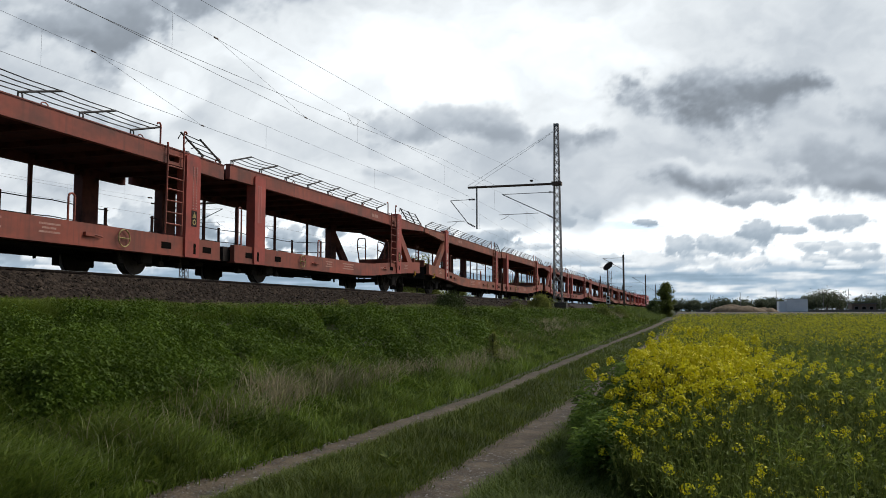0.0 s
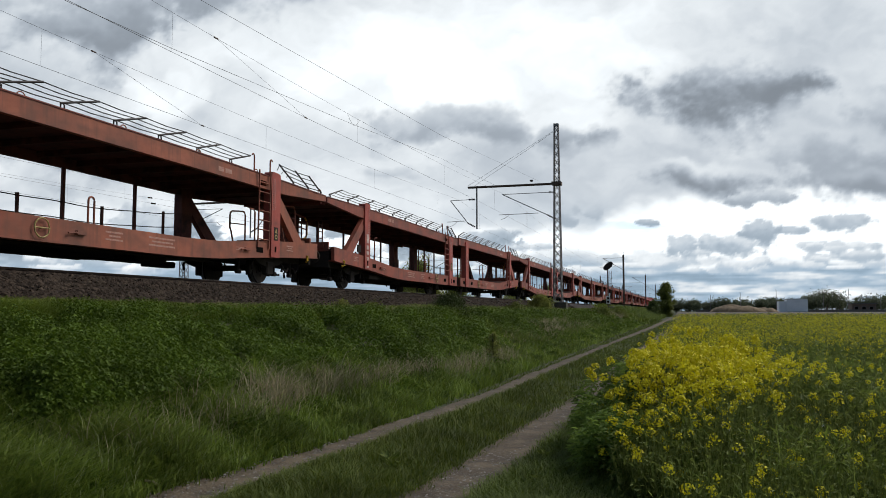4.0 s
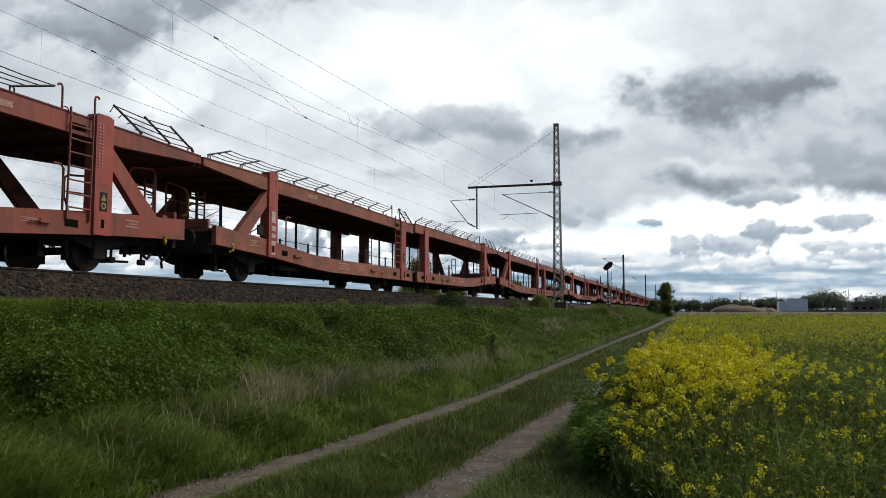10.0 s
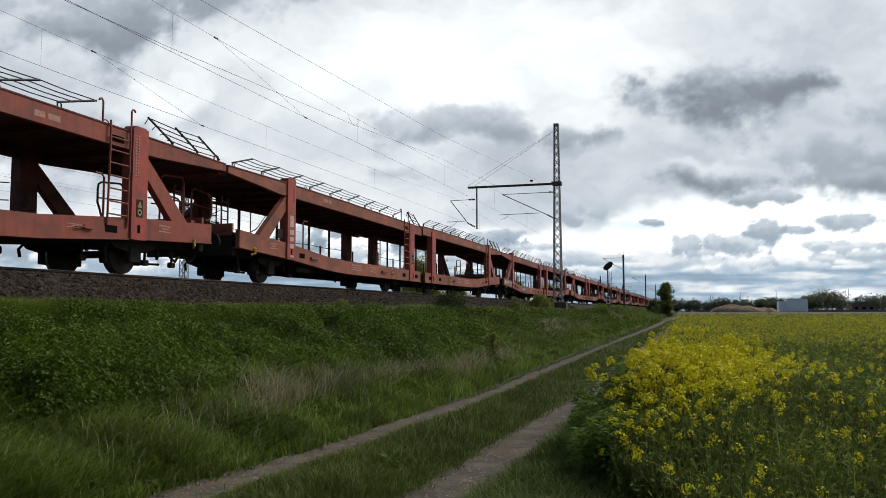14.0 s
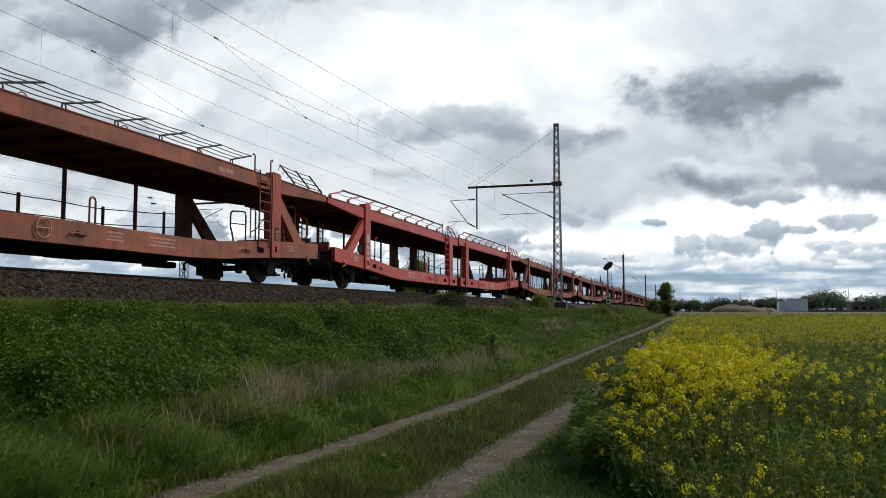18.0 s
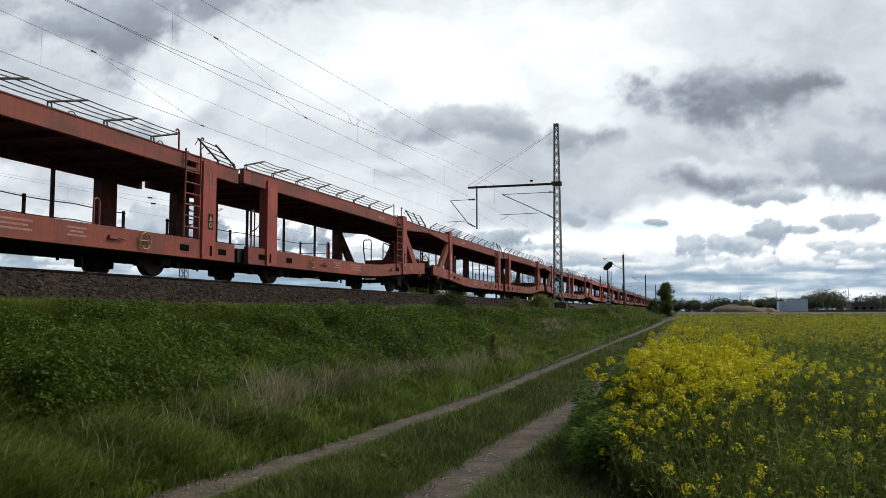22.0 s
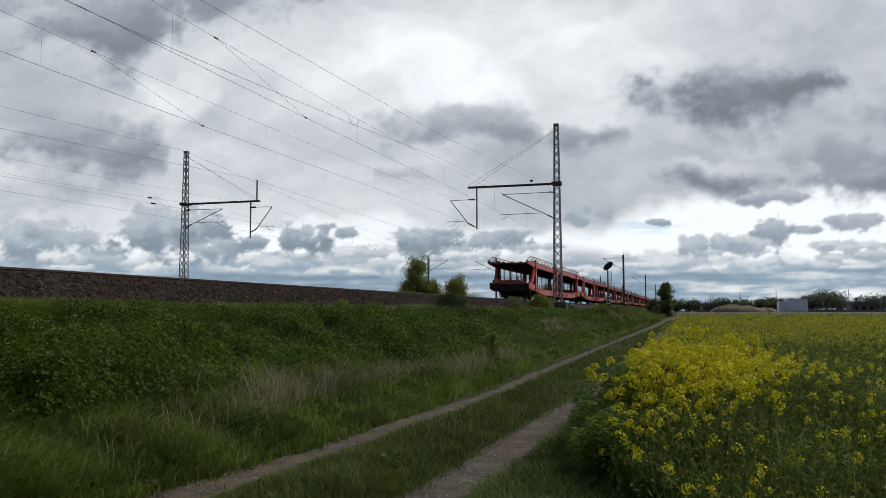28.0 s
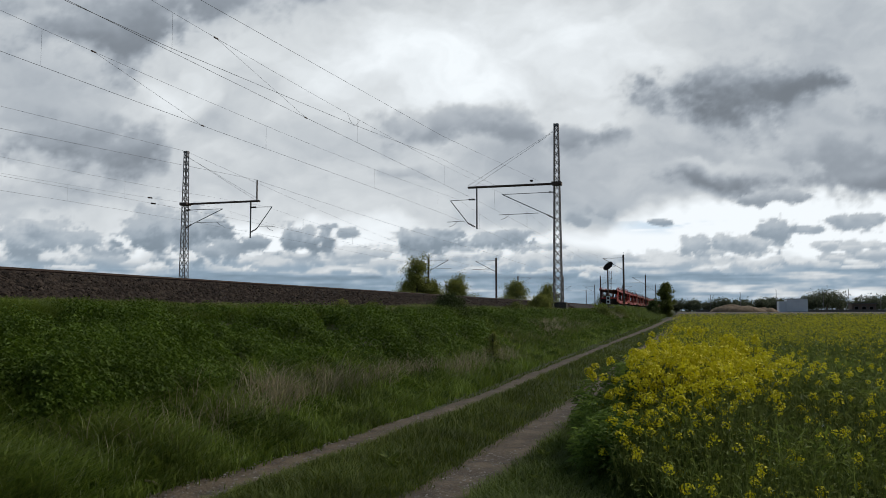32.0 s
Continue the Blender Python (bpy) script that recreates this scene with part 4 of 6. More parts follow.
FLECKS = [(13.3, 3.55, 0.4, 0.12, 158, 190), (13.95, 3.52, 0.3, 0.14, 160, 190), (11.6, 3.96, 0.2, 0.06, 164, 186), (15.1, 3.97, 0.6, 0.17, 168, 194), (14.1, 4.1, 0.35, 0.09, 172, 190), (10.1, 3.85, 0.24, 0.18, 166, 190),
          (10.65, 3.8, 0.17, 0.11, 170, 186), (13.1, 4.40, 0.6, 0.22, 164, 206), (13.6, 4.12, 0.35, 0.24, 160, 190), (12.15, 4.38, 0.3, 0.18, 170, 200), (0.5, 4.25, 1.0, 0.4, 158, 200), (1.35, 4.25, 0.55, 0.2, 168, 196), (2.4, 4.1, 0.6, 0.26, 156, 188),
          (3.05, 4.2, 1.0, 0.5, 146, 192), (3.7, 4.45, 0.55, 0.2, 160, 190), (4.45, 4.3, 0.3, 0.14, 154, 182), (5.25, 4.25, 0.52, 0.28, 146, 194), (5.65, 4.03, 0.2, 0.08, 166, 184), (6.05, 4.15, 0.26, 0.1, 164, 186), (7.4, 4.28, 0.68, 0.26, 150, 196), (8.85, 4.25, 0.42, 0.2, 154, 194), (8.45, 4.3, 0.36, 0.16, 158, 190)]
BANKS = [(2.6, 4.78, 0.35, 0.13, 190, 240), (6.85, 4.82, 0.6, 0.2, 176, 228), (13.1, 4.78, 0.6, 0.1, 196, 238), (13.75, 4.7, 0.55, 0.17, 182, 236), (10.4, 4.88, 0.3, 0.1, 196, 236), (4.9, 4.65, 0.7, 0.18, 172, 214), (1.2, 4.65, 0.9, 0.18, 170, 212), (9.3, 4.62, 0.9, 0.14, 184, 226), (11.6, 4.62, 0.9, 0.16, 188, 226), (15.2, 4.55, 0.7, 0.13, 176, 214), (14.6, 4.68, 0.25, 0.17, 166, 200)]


def heap(tone, u, v, ruffle, cloud, crisp):
    """Lays one heaped cloud over the sky: a lumpy crown, a shaded body and a base that frays out."""
    x, y, w, h, dark, lit = cloud
    w, h = w * 1.22, h * 1.30
    wisp, lump = ruffle
    low = smooth(-0.3, 0.6, (v - y) / h)
    away = np.sqrt(((u - x) / w) ** 2 + ((v - y) / (h * (1 - 0.18 * low))) ** 2)
    f = 1 - away + 0.72 * lump * (1 - 0.5 * low) + wisp * (0.42 + 0.30 * low)
    alpha = smooth(0.0, crisp * (1 + 1.3 * low), f)
    side = 0.10 * (u - x) / w
    depth = (v - y) / h * 0.5 + 0.5 + 0.34 * lump + 0.22 * wisp + side
    body = lit + (dark - lit) * smooth(0.12, 0.70, depth) + (lit - dark) * 0.3 * smooth(0.85, 1.15, depth)
    return tone * (1 - alpha) + body * alpha


def sky_backdrop():
    radius = 4200.0
    az = np.radians(np.concatenate([np.linspace(-62, -31.5, 24), np.linspace(-31, 31, 540), np.linspace(31.5, 62, 24)]))
    el = np.radians(np.concatenate([np.linspace(-1.5, 22.6, 210), np.linspace(23, 36, 14)]))
    na, ne = len(az), len(el)
    A, E = np.meshgrid(az, el)
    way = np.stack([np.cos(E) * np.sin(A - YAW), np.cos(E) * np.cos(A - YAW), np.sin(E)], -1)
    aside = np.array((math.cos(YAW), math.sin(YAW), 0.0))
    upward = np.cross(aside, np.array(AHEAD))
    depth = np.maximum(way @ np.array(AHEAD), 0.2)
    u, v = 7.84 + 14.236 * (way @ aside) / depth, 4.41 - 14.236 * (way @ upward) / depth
    wu = u + 0.55 * fbm(u * 0.7, v * 1.0, 3) + 0.25 * fbm(u * 2.2, v * 3.0, 4, 4)
    wv = v + 0.35 * fbm(u * 0.7, v * 1.1, 5) + 0.16 * fbm(u * 2.2, v * 3.0, 6, 4)
    tone = 207 + 16 * fbm(wu * 0.5, wv * 0.9, 11) + 20 * fbm(wu * 1.1, wv * 1.9, 12, 6, 0.55)
    for x, y, w, h, k in VEIL:
        tone += k * smooth(1.6, 0.0, ((wu - x) / w) ** 2 + ((wv - y) / h) ** 2)
    tone = np.minimum(tone, 254)
    tight = (fbm(u * 4.2, v * 6.0, 43, 5, 0.6), lumps(u * 3.0, v * 4.6, 71, 4))
    # low blue-grey distance, streaked by thin layers
    hazy = smooth(4.5, 4.85, v + 0.10 * fbm(u * 1.2, v * 5, 31))
    streak = fbm(u * 0.55 + 3, v * 6.5, 32, 5, 0.6)
    tone = tone * (1 - hazy) + hazy * (186 + 84 * streak + 60 * lumps(u * 1.4, v * 6.0, 77, 5))
    broad = (fbm(u * 1.5, v * 2.0, 41, 6, 0.6), lumps(u * 0.9, v * 1.25, 61))
    for c in HEAPS:
        tone = heap(tone, wu, wv, broad, c, 0.52)
    r = np.random.RandomState(9)
    small = [(16 * r.rand(), 4.35 + 0.5 * r.rand(), 0.15 + 0.4 * r.rand(), 0.05 + 0.09 * r.rand(), 172 + 14 * r.rand(), 205 + 25 * r.rand()) for k in range(60)]
    for c in BANKS + small + FLECKS:
        tone = heap(tone, u, v, tight, c, 0.26)
    tone = np.clip(tone + 3.0 * broad[0] * smooth(250, 200, tone), 100, 255) / 255
    light = np.where(tone > 0.04045, ((tone + 0.055) / 1.055) ** 2.4, tone / 12.92) / 0.79
    # greys lean to blue; clear blue between the low clouds
    g = smooth(0.95, 0.30, light)[..., None]
    col = light[..., None] * (np.array((0.935, 0.990, 1.03)) * (1 - g) + (np.array((0.862, 0.985, 1.135)) + np.array((-0.07, 0.0, 0.05)) * smooth(3.2, 4.4, v)[..., None]) * g)
    gap = smooth(0.20, 0.0, np.abs(v - 4.02 - 0.02 * u + 0.24)) * smooth(1.6, 0.6, np.abs(u - 12.0)) * smooth(0.1, 0.35, streak + 0.2)
    blue = np.clip(hazy * smooth(0.85, 0.45, light) * 0.85 + 0.6 * gap, 0, 1)[..., None]
    col = col * (1 - blue) + np.array((0.34, 0.47, 0.60)) * blue * (0.55 + 0.9 * light[..., None])
    me = bpy.data.meshes.new("backdrop")
    idx = np.arange(na * ne).reshape(ne, na)
    faces = np.stack([idx[:-1, :-1], idx[:-1, 1:], idx[1:, 1:], idx[1:, :-1]], -1).reshape(-1, 4)
    me.from_pydata((way * radius).reshape(-1, 3), [], faces)
    att = me.attributes.new("cloud", "FLOAT_COLOR", "POINT")
    att.data.foreach_set("color", np.concatenate([col, np.ones_like(light)[..., None]], -1).reshape(-1).astype(np.float32))
    m, n, l, bsdf = nodes_of("cloudy_sky")
    at = n.new("ShaderNodeAttribute")
    at.attribute_name = "cloud"
    em = n.new("ShaderNodeEmission")
    l.new(at.outputs["Color"], em.inputs[0])
    l.new(em.outputs[0], n["Material Output"].inputs[0])
    me.materials.append(m)
    me.shade_smooth()
    ob = new("backdrop", me)
    ob.location = EYE
    return tagged(ob, "broken grey and white rain clouds over the horizon", "sky", kind="structure")


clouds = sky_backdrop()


# ---- plants in bulk ----
RNG = np.random.RandomState(7)


def np_ground(x, y):
    p = np.array([(-60, 0.6), (-42, 0.9), (-39.5, 1.55), (-29.5, 1.55), (-27, 0.8), (-23, 0.8), (-19.0, 1.6), (-9.3, 1.6), (-8.7, 1.58), (-7.9, 1.36), (-6.4, 0.84), (-5.2, 0.34), (-4.4, 0.06), (-3.9, -0.03), (-3.4, -0.02), (-2.9, 0.05), (-2.35, -0.02), (-1.8, -0.02), (-1.3, 0.05), (0, 0.02), (300, 0.0)])
    return np.interp(x, p[:, 0], p[:, 1])


def soup(name, verts, pattern, material, parent=None):
    """One mesh of many alike small pieces: verts (pieces, points, 3), pattern: faces of one piece."""
    n, k = verts.shape[:2]
    off = (np.arange(n) * k)[:, None]
    loops, sizes = [], []
    per = np.concatenate([np.array(f) for f in pattern])
    lens = np.array([len(f) for f in pattern])
    loops = (off + per[None]).reshape(-1)
    sizes = np.tile(lens, n)
    me = bpy.data.meshes.new(name)
    me.vertices.add(n * k)
    me.vertices.foreach_set("co", verts.reshape(-1).astype(np.float32))
    me.loops.add(len(loops))
    me.loops.foreach_set("vertex_index", loops.astype(np.int32))
    me.polygons.add(len(sizes))
    me.polygons.foreach_set("loop_start", np.concatenate([[0], np.cumsum(sizes)[:-1]]).astype(np.int32))
    me.update(calc_edges=True)
    me.materials.append(material)
    ob = new(name, me)
    ob.parent = parent
    return ob


def unit(v):
    return v / np.maximum(np.linalg.norm(v, axis=-1, keepdims=True), 1e-6)


def leaves(base, way, length, width, fold=0.25):
    """Diamond leaves folded along the rib: base (n,3), way (n,3), length and width (n)."""
    way = unit(way)
    side = unit(np.cross(way, RNG.normal(size=way.shape) * 0.5 + np.array((0, 0, 1.0))))
    up = np.cross(side, way)
    L, W = length[:, None], width[:, None]
    mid = base + way * L * 0.45
    v = np.stack([base, mid + side * W * 0.5 + up * W * fold, base + way * L - up * L * 0.15, mid - side * W * 0.5 + up * W * fold], 1)
    return v


LEAF = [(0, 1, 2), (0, 2, 3)]


def blades(base, height, width, lean):
    """Bent grass blades."""
    n = len(base)
    az = RNG.rand(n) * math.tau
    side = np.stack([np.cos(az), np.sin(az), np.zeros(n)], -1) * width[:, None] * 0.5
    bend = np.stack([np.cos(az + 1.3), np.sin(az + 1.3), np.zeros(n)], -1) * (lean * height * (0.4 + RNG.rand(n)))[:, None]
    bend[:, 0] += 0.10 * height
    h = height[:, None] * np.array((0, 0, 1.0))
    m = base + h * 0.55 + bend * 0.3
    tip = base + h * (1 - 0.25 * lean) + bend
    return np.stack([base - side, base + side, m + side * 0.8, m - side * 0.8, tip], 1)


BLADE = [(0, 1, 2, 3), (3, 2, 4)]


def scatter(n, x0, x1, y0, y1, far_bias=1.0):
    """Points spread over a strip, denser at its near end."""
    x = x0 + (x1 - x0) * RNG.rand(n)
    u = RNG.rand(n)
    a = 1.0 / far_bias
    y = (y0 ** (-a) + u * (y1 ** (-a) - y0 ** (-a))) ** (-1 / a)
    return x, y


HERB = leafy("nettle_leaves", (0.058, 0.100, 0.008), (0.122, 0.184, 0.016), trans=0.3)
HERB_DARK = leafy("dark_herb_leaves", (0.088, 0.150, 0.024), (0.195, 0.275, 0.052), trans=0.5)
GRASS = leafy("meadow_grass", (0.088, 0.145, 0.014), (0.240, 0.310, 0.050), trans=0.4)
GRASS_OLIVE = leafy("olive_grass", (0.068, 0.106, 0.013), (0.145, 0.188, 0.032), trans=0.3)
STRAW = leafy("dry_straw_grass", (0.23, 0.19, 0.105), (0.45, 0.39, 0.235), trans=0.4, island=0.2)
RAPE_GREEN = leafy("rape_leaves", (0.085, 0.125, 0.016), (0.185, 0.230, 0.040), trans=0.45)
RAPE_FAR = leafy("rape_stems_and_pods", (0.115, 0.155, 0.028), (0.235, 0.275, 0.066), trans=0.4)
PETAL = leafy("yellow_petals", (0.54, 0.47, 0.009), (0.83, 0.75, 0.032), trans=0.3, island=0.15)
WHITE_FLOWER = leafy("small_pale_flowers", (0.35, 0.38, 0.30), (0.55, 0.56, 0.48), trans=0.2, island=0.1)


def clump(x, y, s, seed):
    return fbm(x * s, y * s, seed, 3)


# nettles and herbs on the bank: stems in tufts, each with tiers of drooping leaves
def bank_herbs():
    n = 66000
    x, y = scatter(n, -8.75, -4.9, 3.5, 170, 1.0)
    far = np.clip((y - 8) / 60, 0, 1)
    tuft = clump(x, y * 0.75, 2.1, 51) * 1.4
    roll = clump(x + 0.35 * y, y * 0.8, 0.55, 52)
    edge = -5.42 + 0.6 * clump(y * 0.0 + 3, y, 0.25, 53)
    keep = (x < edge + 0.4 * roll) & (tuft > -0.38) & (x > -7.95 + 0.5 * roll)
    x, y, far, tuft, roll = x[keep], y[keep], far[keep], tuft[keep], roll[keep]
    z0 = np_ground(x, y)
    top = (0.36 + 0.42 * tuft + 0.42 * roll) * np.clip((-4.9 - x) / 0.7, 0.35, 1)
    top = np.clip(np.minimum(top, 1.60 - 0.006 * x + 0.10 * tuft - z0), 0.06, 0.9)
    tiers = 9
    rise = np.tile(1 - 0.62 * (np.arange(tiers) / tiers) ** 0.8, len(x))
    k = np.repeat(np.arange(len(x)), tiers)
    m = len(k)
    turn = np.tile(np.arange(tiers) * 1.9, len(x)) + RNG.rand(m) * 1.2 + k
    droop = -0.25 - 0.55 * RNG.rand(m) + 0.55 * (rise > 0.97)
    way = np.stack([np.cos(turn) + 0.25, np.sin(turn) - 0.2, droop], -1)
    base = np.stack([x[k] + 0.03 * RNG.randn(m), y[k] + 0.03 * RNG.randn(m), z0[k] + top[k] * rise + 0.02 * RNG.randn(m)], -1)
    ln = (0.030 + 0.024 * RNG.rand(m)) * (1.15 - 0.45 * (rise > 0.9)) * (1 + 2.4 * far[k])
    ob = soup("bank_herbs", leaves(base, way, ln, ln * (0.48 + 0.16 * RNG.rand(m)), 0.18), LEAF, HERB)
    tagged(ob, "dense green nettles and broad-leaved herbs covering the bank", "herbs", kind="stuff")


def grass_patch(name, n, x0, x1, y0, y1, hmin, hmax, w, material, label, seed, gate=-0.6, lean=0.5, bias=1.0, wf=2.5, fade=False):
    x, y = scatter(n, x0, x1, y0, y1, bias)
    c = clump(x, y, 1.1, seed)
    axis = np.interp(y, [q[0] for q in RUT_LEFT], [q[1] for q in RUT_LEFT])
    rut = np.minimum(np.abs(x - axis), np.abs(x - axis - np.interp(y, *RUT_GAP)))
    overgrown = np.where(x > axis + 0.9, 0.12 * np.clip((y - 12) / 5, 0, 1) * np.clip((34 - y) / 8, 0, 1), 0.0)
    keep = (c > gate) & (rut > 0.11 + 0.05 * (x > axis + 0.9) - overgrown + 0.16 * RNG.rand(n) ** 0.6 + 0.14 * clump(x, y, 2.5, seed + 1))
    if fade:
        keep &= RNG.rand(n) < np.sin(np.pi * (y - y0) / (y1 - y0)) * np.sin(np.pi * (x - x0) / (x1 - x0)) * 1.3
    x, y, c, rut = x[keep], y[keep], c[keep], rut[keep]
    h = (hmin + (hmax - hmin) * RNG.rand(len(x)) ** 1.5) * (0.8 + 0.6 * (c + 0.3)) * np.clip((rut - 0.10) / 0.4, 0.55, 1) + 0.03
    far = 1 + wf * np.clip((y - 8) / 50, 0, 2)
    z0 = np_ground(x, y)
    if x1 < -7:
        h = np.minimum(h * 1.25, np.maximum(0.05, 1.55 - 0.018 * x + 0.20 * (RNG.rand(len(x)) - 0.45) + 0.16 * c + 0.10 * clump(x, y, 0.3, 68) - z0))
    base = np.stack([x, y, z0 - 0.02], -1)
    ob = soup(name, blades(base, h, w * far * (0.7 + 0.6 * RNG.rand(len(x))), lean), BLADE, material)
    return tagged(ob, label, "grass", kind="stuff")


GRASS_MID = leafy("trodden_grass", (0.060, 0.092, 0.010), (0.145, 0.172, 0.024), trans=0.35)
GRASS_SOFT = leafy("soft_green_grass", (0.092, 0.136, 0.017), (0.205, 0.255, 0.042), trans=0.35)
bank_herbs()
grass_patch("verge_grass", 80000, -6.0, -3.9, 4, 120, 0.10, 0.36, 0.012, GRASS, "tall lush grass along the foot of the bank", 61, lean=0.85)
grass_patch("verge_tussocks", 26000, -5.6, -4.0, 4, 60, 0.16, 0.42, 0.013, GRASS_SOFT, "paler arching grass tussocks on the verge", 62, gate=0.0, lean=0.95)
grass_patch("track_grass", 70000, -3.75, -1.9, 4.5, 120, 0.06, 0.20, 0.008, GRASS_MID, "short trodden grass between the wheel ruts", 63, lean=0.8)
grass_patch("field_edge_grass", 70000, -2.0, -0.5, 4.5, 120, 0.05, 0.20, 0.008, GRASS_OLIVE, "short olive grass beside the field", 65, gate=-0.6, lean=0.8)
grass_patch("shoulder_grass", 70000, -9.25, -7.6, 6, 190, 0.20, 0.50, 0.010, GRASS_SOFT, "soft grass along the ballast shoulder", 67, lean=0.9)
for n, x0, x1, y0, y1, top, seed, gate in ((2100, -5.45, -4.75, 8.8, 12.0, 0.80, 69, -0.4), (1500, -5.3, -4.6, 11.4, 16.5, 0.58, 72, -0.15), (1700, -5.1, -4.3, 14.5, 24.0, 0.58, 75, -0.05), (700, -5.6, -4.5, 5.0, 10.0, 0.60, 70, -0.3), (900, -5.5, -4.6, 7.0, 10.2, 0.50, 76, -0.1), (2200, -6.0, -4.9, 22.0, 60.0, 0.55, 78, -0.15), (2200, -7.6, -6.6, 40.0, 90.0, 0.5, 80, -0.15)):
    grass_patch("dry_grass", n, x0, x1, y0, y1, 0.25, top, 0.008, STRAW, "dry straw-coloured stalks of last year's grass", seed, gate=gate, lean=0.75, wf=1.2, fade=True)
grass_patch("bank_grass", 34000, -8.4, -5.0, 26, 190, 0.18, 0.46, 0.010, GRASS_SOFT, "long soft olive grass on the bank", 73, gate=-0.15, lean=0.9, bias=0.7)
grass_patch("dry_bank_grass", 2600, -6.4, -5.3, 33, 46, 0.35, 0.70, 0.008, STRAW, "bleached tall grass on the bank", 74, gate=0.0, lean=0.9, fade=True)
grass_patch("dry_bank_grass", 3000, -7.2, -5.6, 68, 92, 0.35, 0.75, 0.009, STRAW, "bleached tall grass on the bank", 76, gate=0.0, lean=0.9, fade=True)
grass_patch("far_bank_grass", 16000, -10.2, -3.6, 95, 300, 0.45, 0.95, 0.014, GRASS_SOFT, "rough olive grass over the far bank", 77, gate=-0.5, lean=0.8, bias=0.8)
grass_patch("dry_shoulder_grass", 9000, -8.8, -8.0, 12, 90, 0.2, 0.5, 0.009, STRAW, "dry pale grass near the ballast", 71, gate=0.1, lean=0.9)


SEEDING = leafy("pale_seeding_grass", (0.20, 0.23, 0.09), (0.36, 0.38, 0.17), trans=0.35)
grass_patch("seeding_grass", 1100, -5.5, -4.1, 4, 40, 0.28, 0.55, 0.006, SEEDING, "pale long seeding grass stalks on the verge", 64, gate=-0.3, lean=1.0)
grass_patch("rut_edge_grass", 26000, -4.5, -1.2, 4.5, 60, 0.03, 0.10, 0.009, GRASS_OLIVE, "short moss-green tufts along the wheel ruts", 66, gate=-0.4, lean=0.9)


def rut_pebbles():
    n = 4200
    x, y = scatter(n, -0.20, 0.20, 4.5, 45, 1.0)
    axis = np.interp(y, [q[0] for q in RUT_LEFT], [q[1] for q in RUT_LEFT]) + np.where(RNG.rand(n) < 0.5, 0.0, np.interp(y, *RUT_GAP))
    s = 0.004 + 0.016 * RNG.rand(n) ** 3
    octa = np.array([(1, 0, 0), (-1, 0, 0), (0, 1, 0), (0, -1, 0), (0, 0, 0.6), (0, 0, -0.6)], float)
    vv = octa[None] * s[:, None, None] * (0.5 + 0.9 * RNG.rand(n, 6, 1))
    vv += np.stack([x + axis, y, np_ground(x + axis, y) + 0.026], -1)[:, None]
    ob = soup("pebbles", vv, [(0, 2, 4), (2, 1, 4), (1, 3, 4), (3, 0, 4)], surface("pale_pebbles", (0.11, 0.10, 0.085), (0.27, 0.25, 0.22), 9.0, 0.9, bump=0, island=0.4))
    tagged(ob, "pale pebbles and litter scattered on the wheel ruts", "pebbles", kind="stuff")


rut_pebbles()


def verge_herbs():
    n = 190000
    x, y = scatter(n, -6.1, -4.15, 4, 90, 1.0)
    c = clump(x, y, 1.5, 95)
    axis = np.interp(y, [q[0] for q in RUT_LEFT], [q[1] for q in RUT_LEFT])
    keep = (c > 0.08) & (x < axis - 0.35)
    x, y, c = x[keep], y[keep], c[keep]
    far = np.clip((y - 8) / 60, 0, 1)
    top = (0.08 + 0.22 * c) * np.clip((axis[keep] - 0.2 - x) / 0.5, 0.3, 1)
    base = np.stack([x, y, np_ground(x, y) + top * np.sqrt(RNG.rand(len(x))) + 0.02], -1)
    ln = (0.03 + 0.04 * RNG.rand(len(x))) * (1 + 3 * far)
    ob = soup("verge_herbs", leaves(base, RNG.normal(size=base.shape) * np.array((1, 1, 0.5)) + np.array((0.3, -0.2, 0.3)), ln, ln * 0.5), LEAF, HERB)
    tagged(ob, "low green herbs mixed into the verge grass", "herbs", kind="stuff")


verge_herbs()


b = bmesh.new()
tube(b, [(-4.30, 5.95, 0.0), (-4.27, 5.94, 0.05), (-4.27, 5.93, 0.09), (-4.30, 5.90, 0.12), (-4.35, 5.86, 0.135)], 0.011, 6)
tagged(part("twig", b, STRAW), "bleached curved dry twig beside the wheel rut", "twig")


def weed_rosette(x, y, s, n, seed, material):
    r = np.random.RandomState(seed)
    a = np.arange(n) * 2.4 + r.rand(n)
    way = np.stack([np.cos(a), np.sin(a), 0.5 + 0.9 * r.rand(n)], -1)
    base = np.zeros((n, 3)) + np.stack([0.02 * r.randn(n), 0.02 * r.randn(n), 0.02 + 0.06 * r.rand(n)], -1)
    ln = s * (0.6 + 0.6 * r.rand(n))
    ob = soup("weed_rosette", leaves(base, way, ln, ln * 0.28), LEAF, material)
    ob.location = (x, y, float(np_ground(x, y)))
    tagged(ob, "pale green broad-leaved weed among the track grass", "weed", kind="stuff")


for k, (wx, wy, ws) in enumerate(((-2.74, 7.4, 0.16), (-2.62, 7.25, 0.10), (-1.35, 8.1, 0.12), (-1.05, 7.3, 0.12), (-1.2, 6.9, 0.10), (-3.1, 6.6, 0.09), (-0.95, 9.0, 0.12))):
    weed_rosette(wx, wy, ws, 16, 300 + k, GRASS_SOFT)


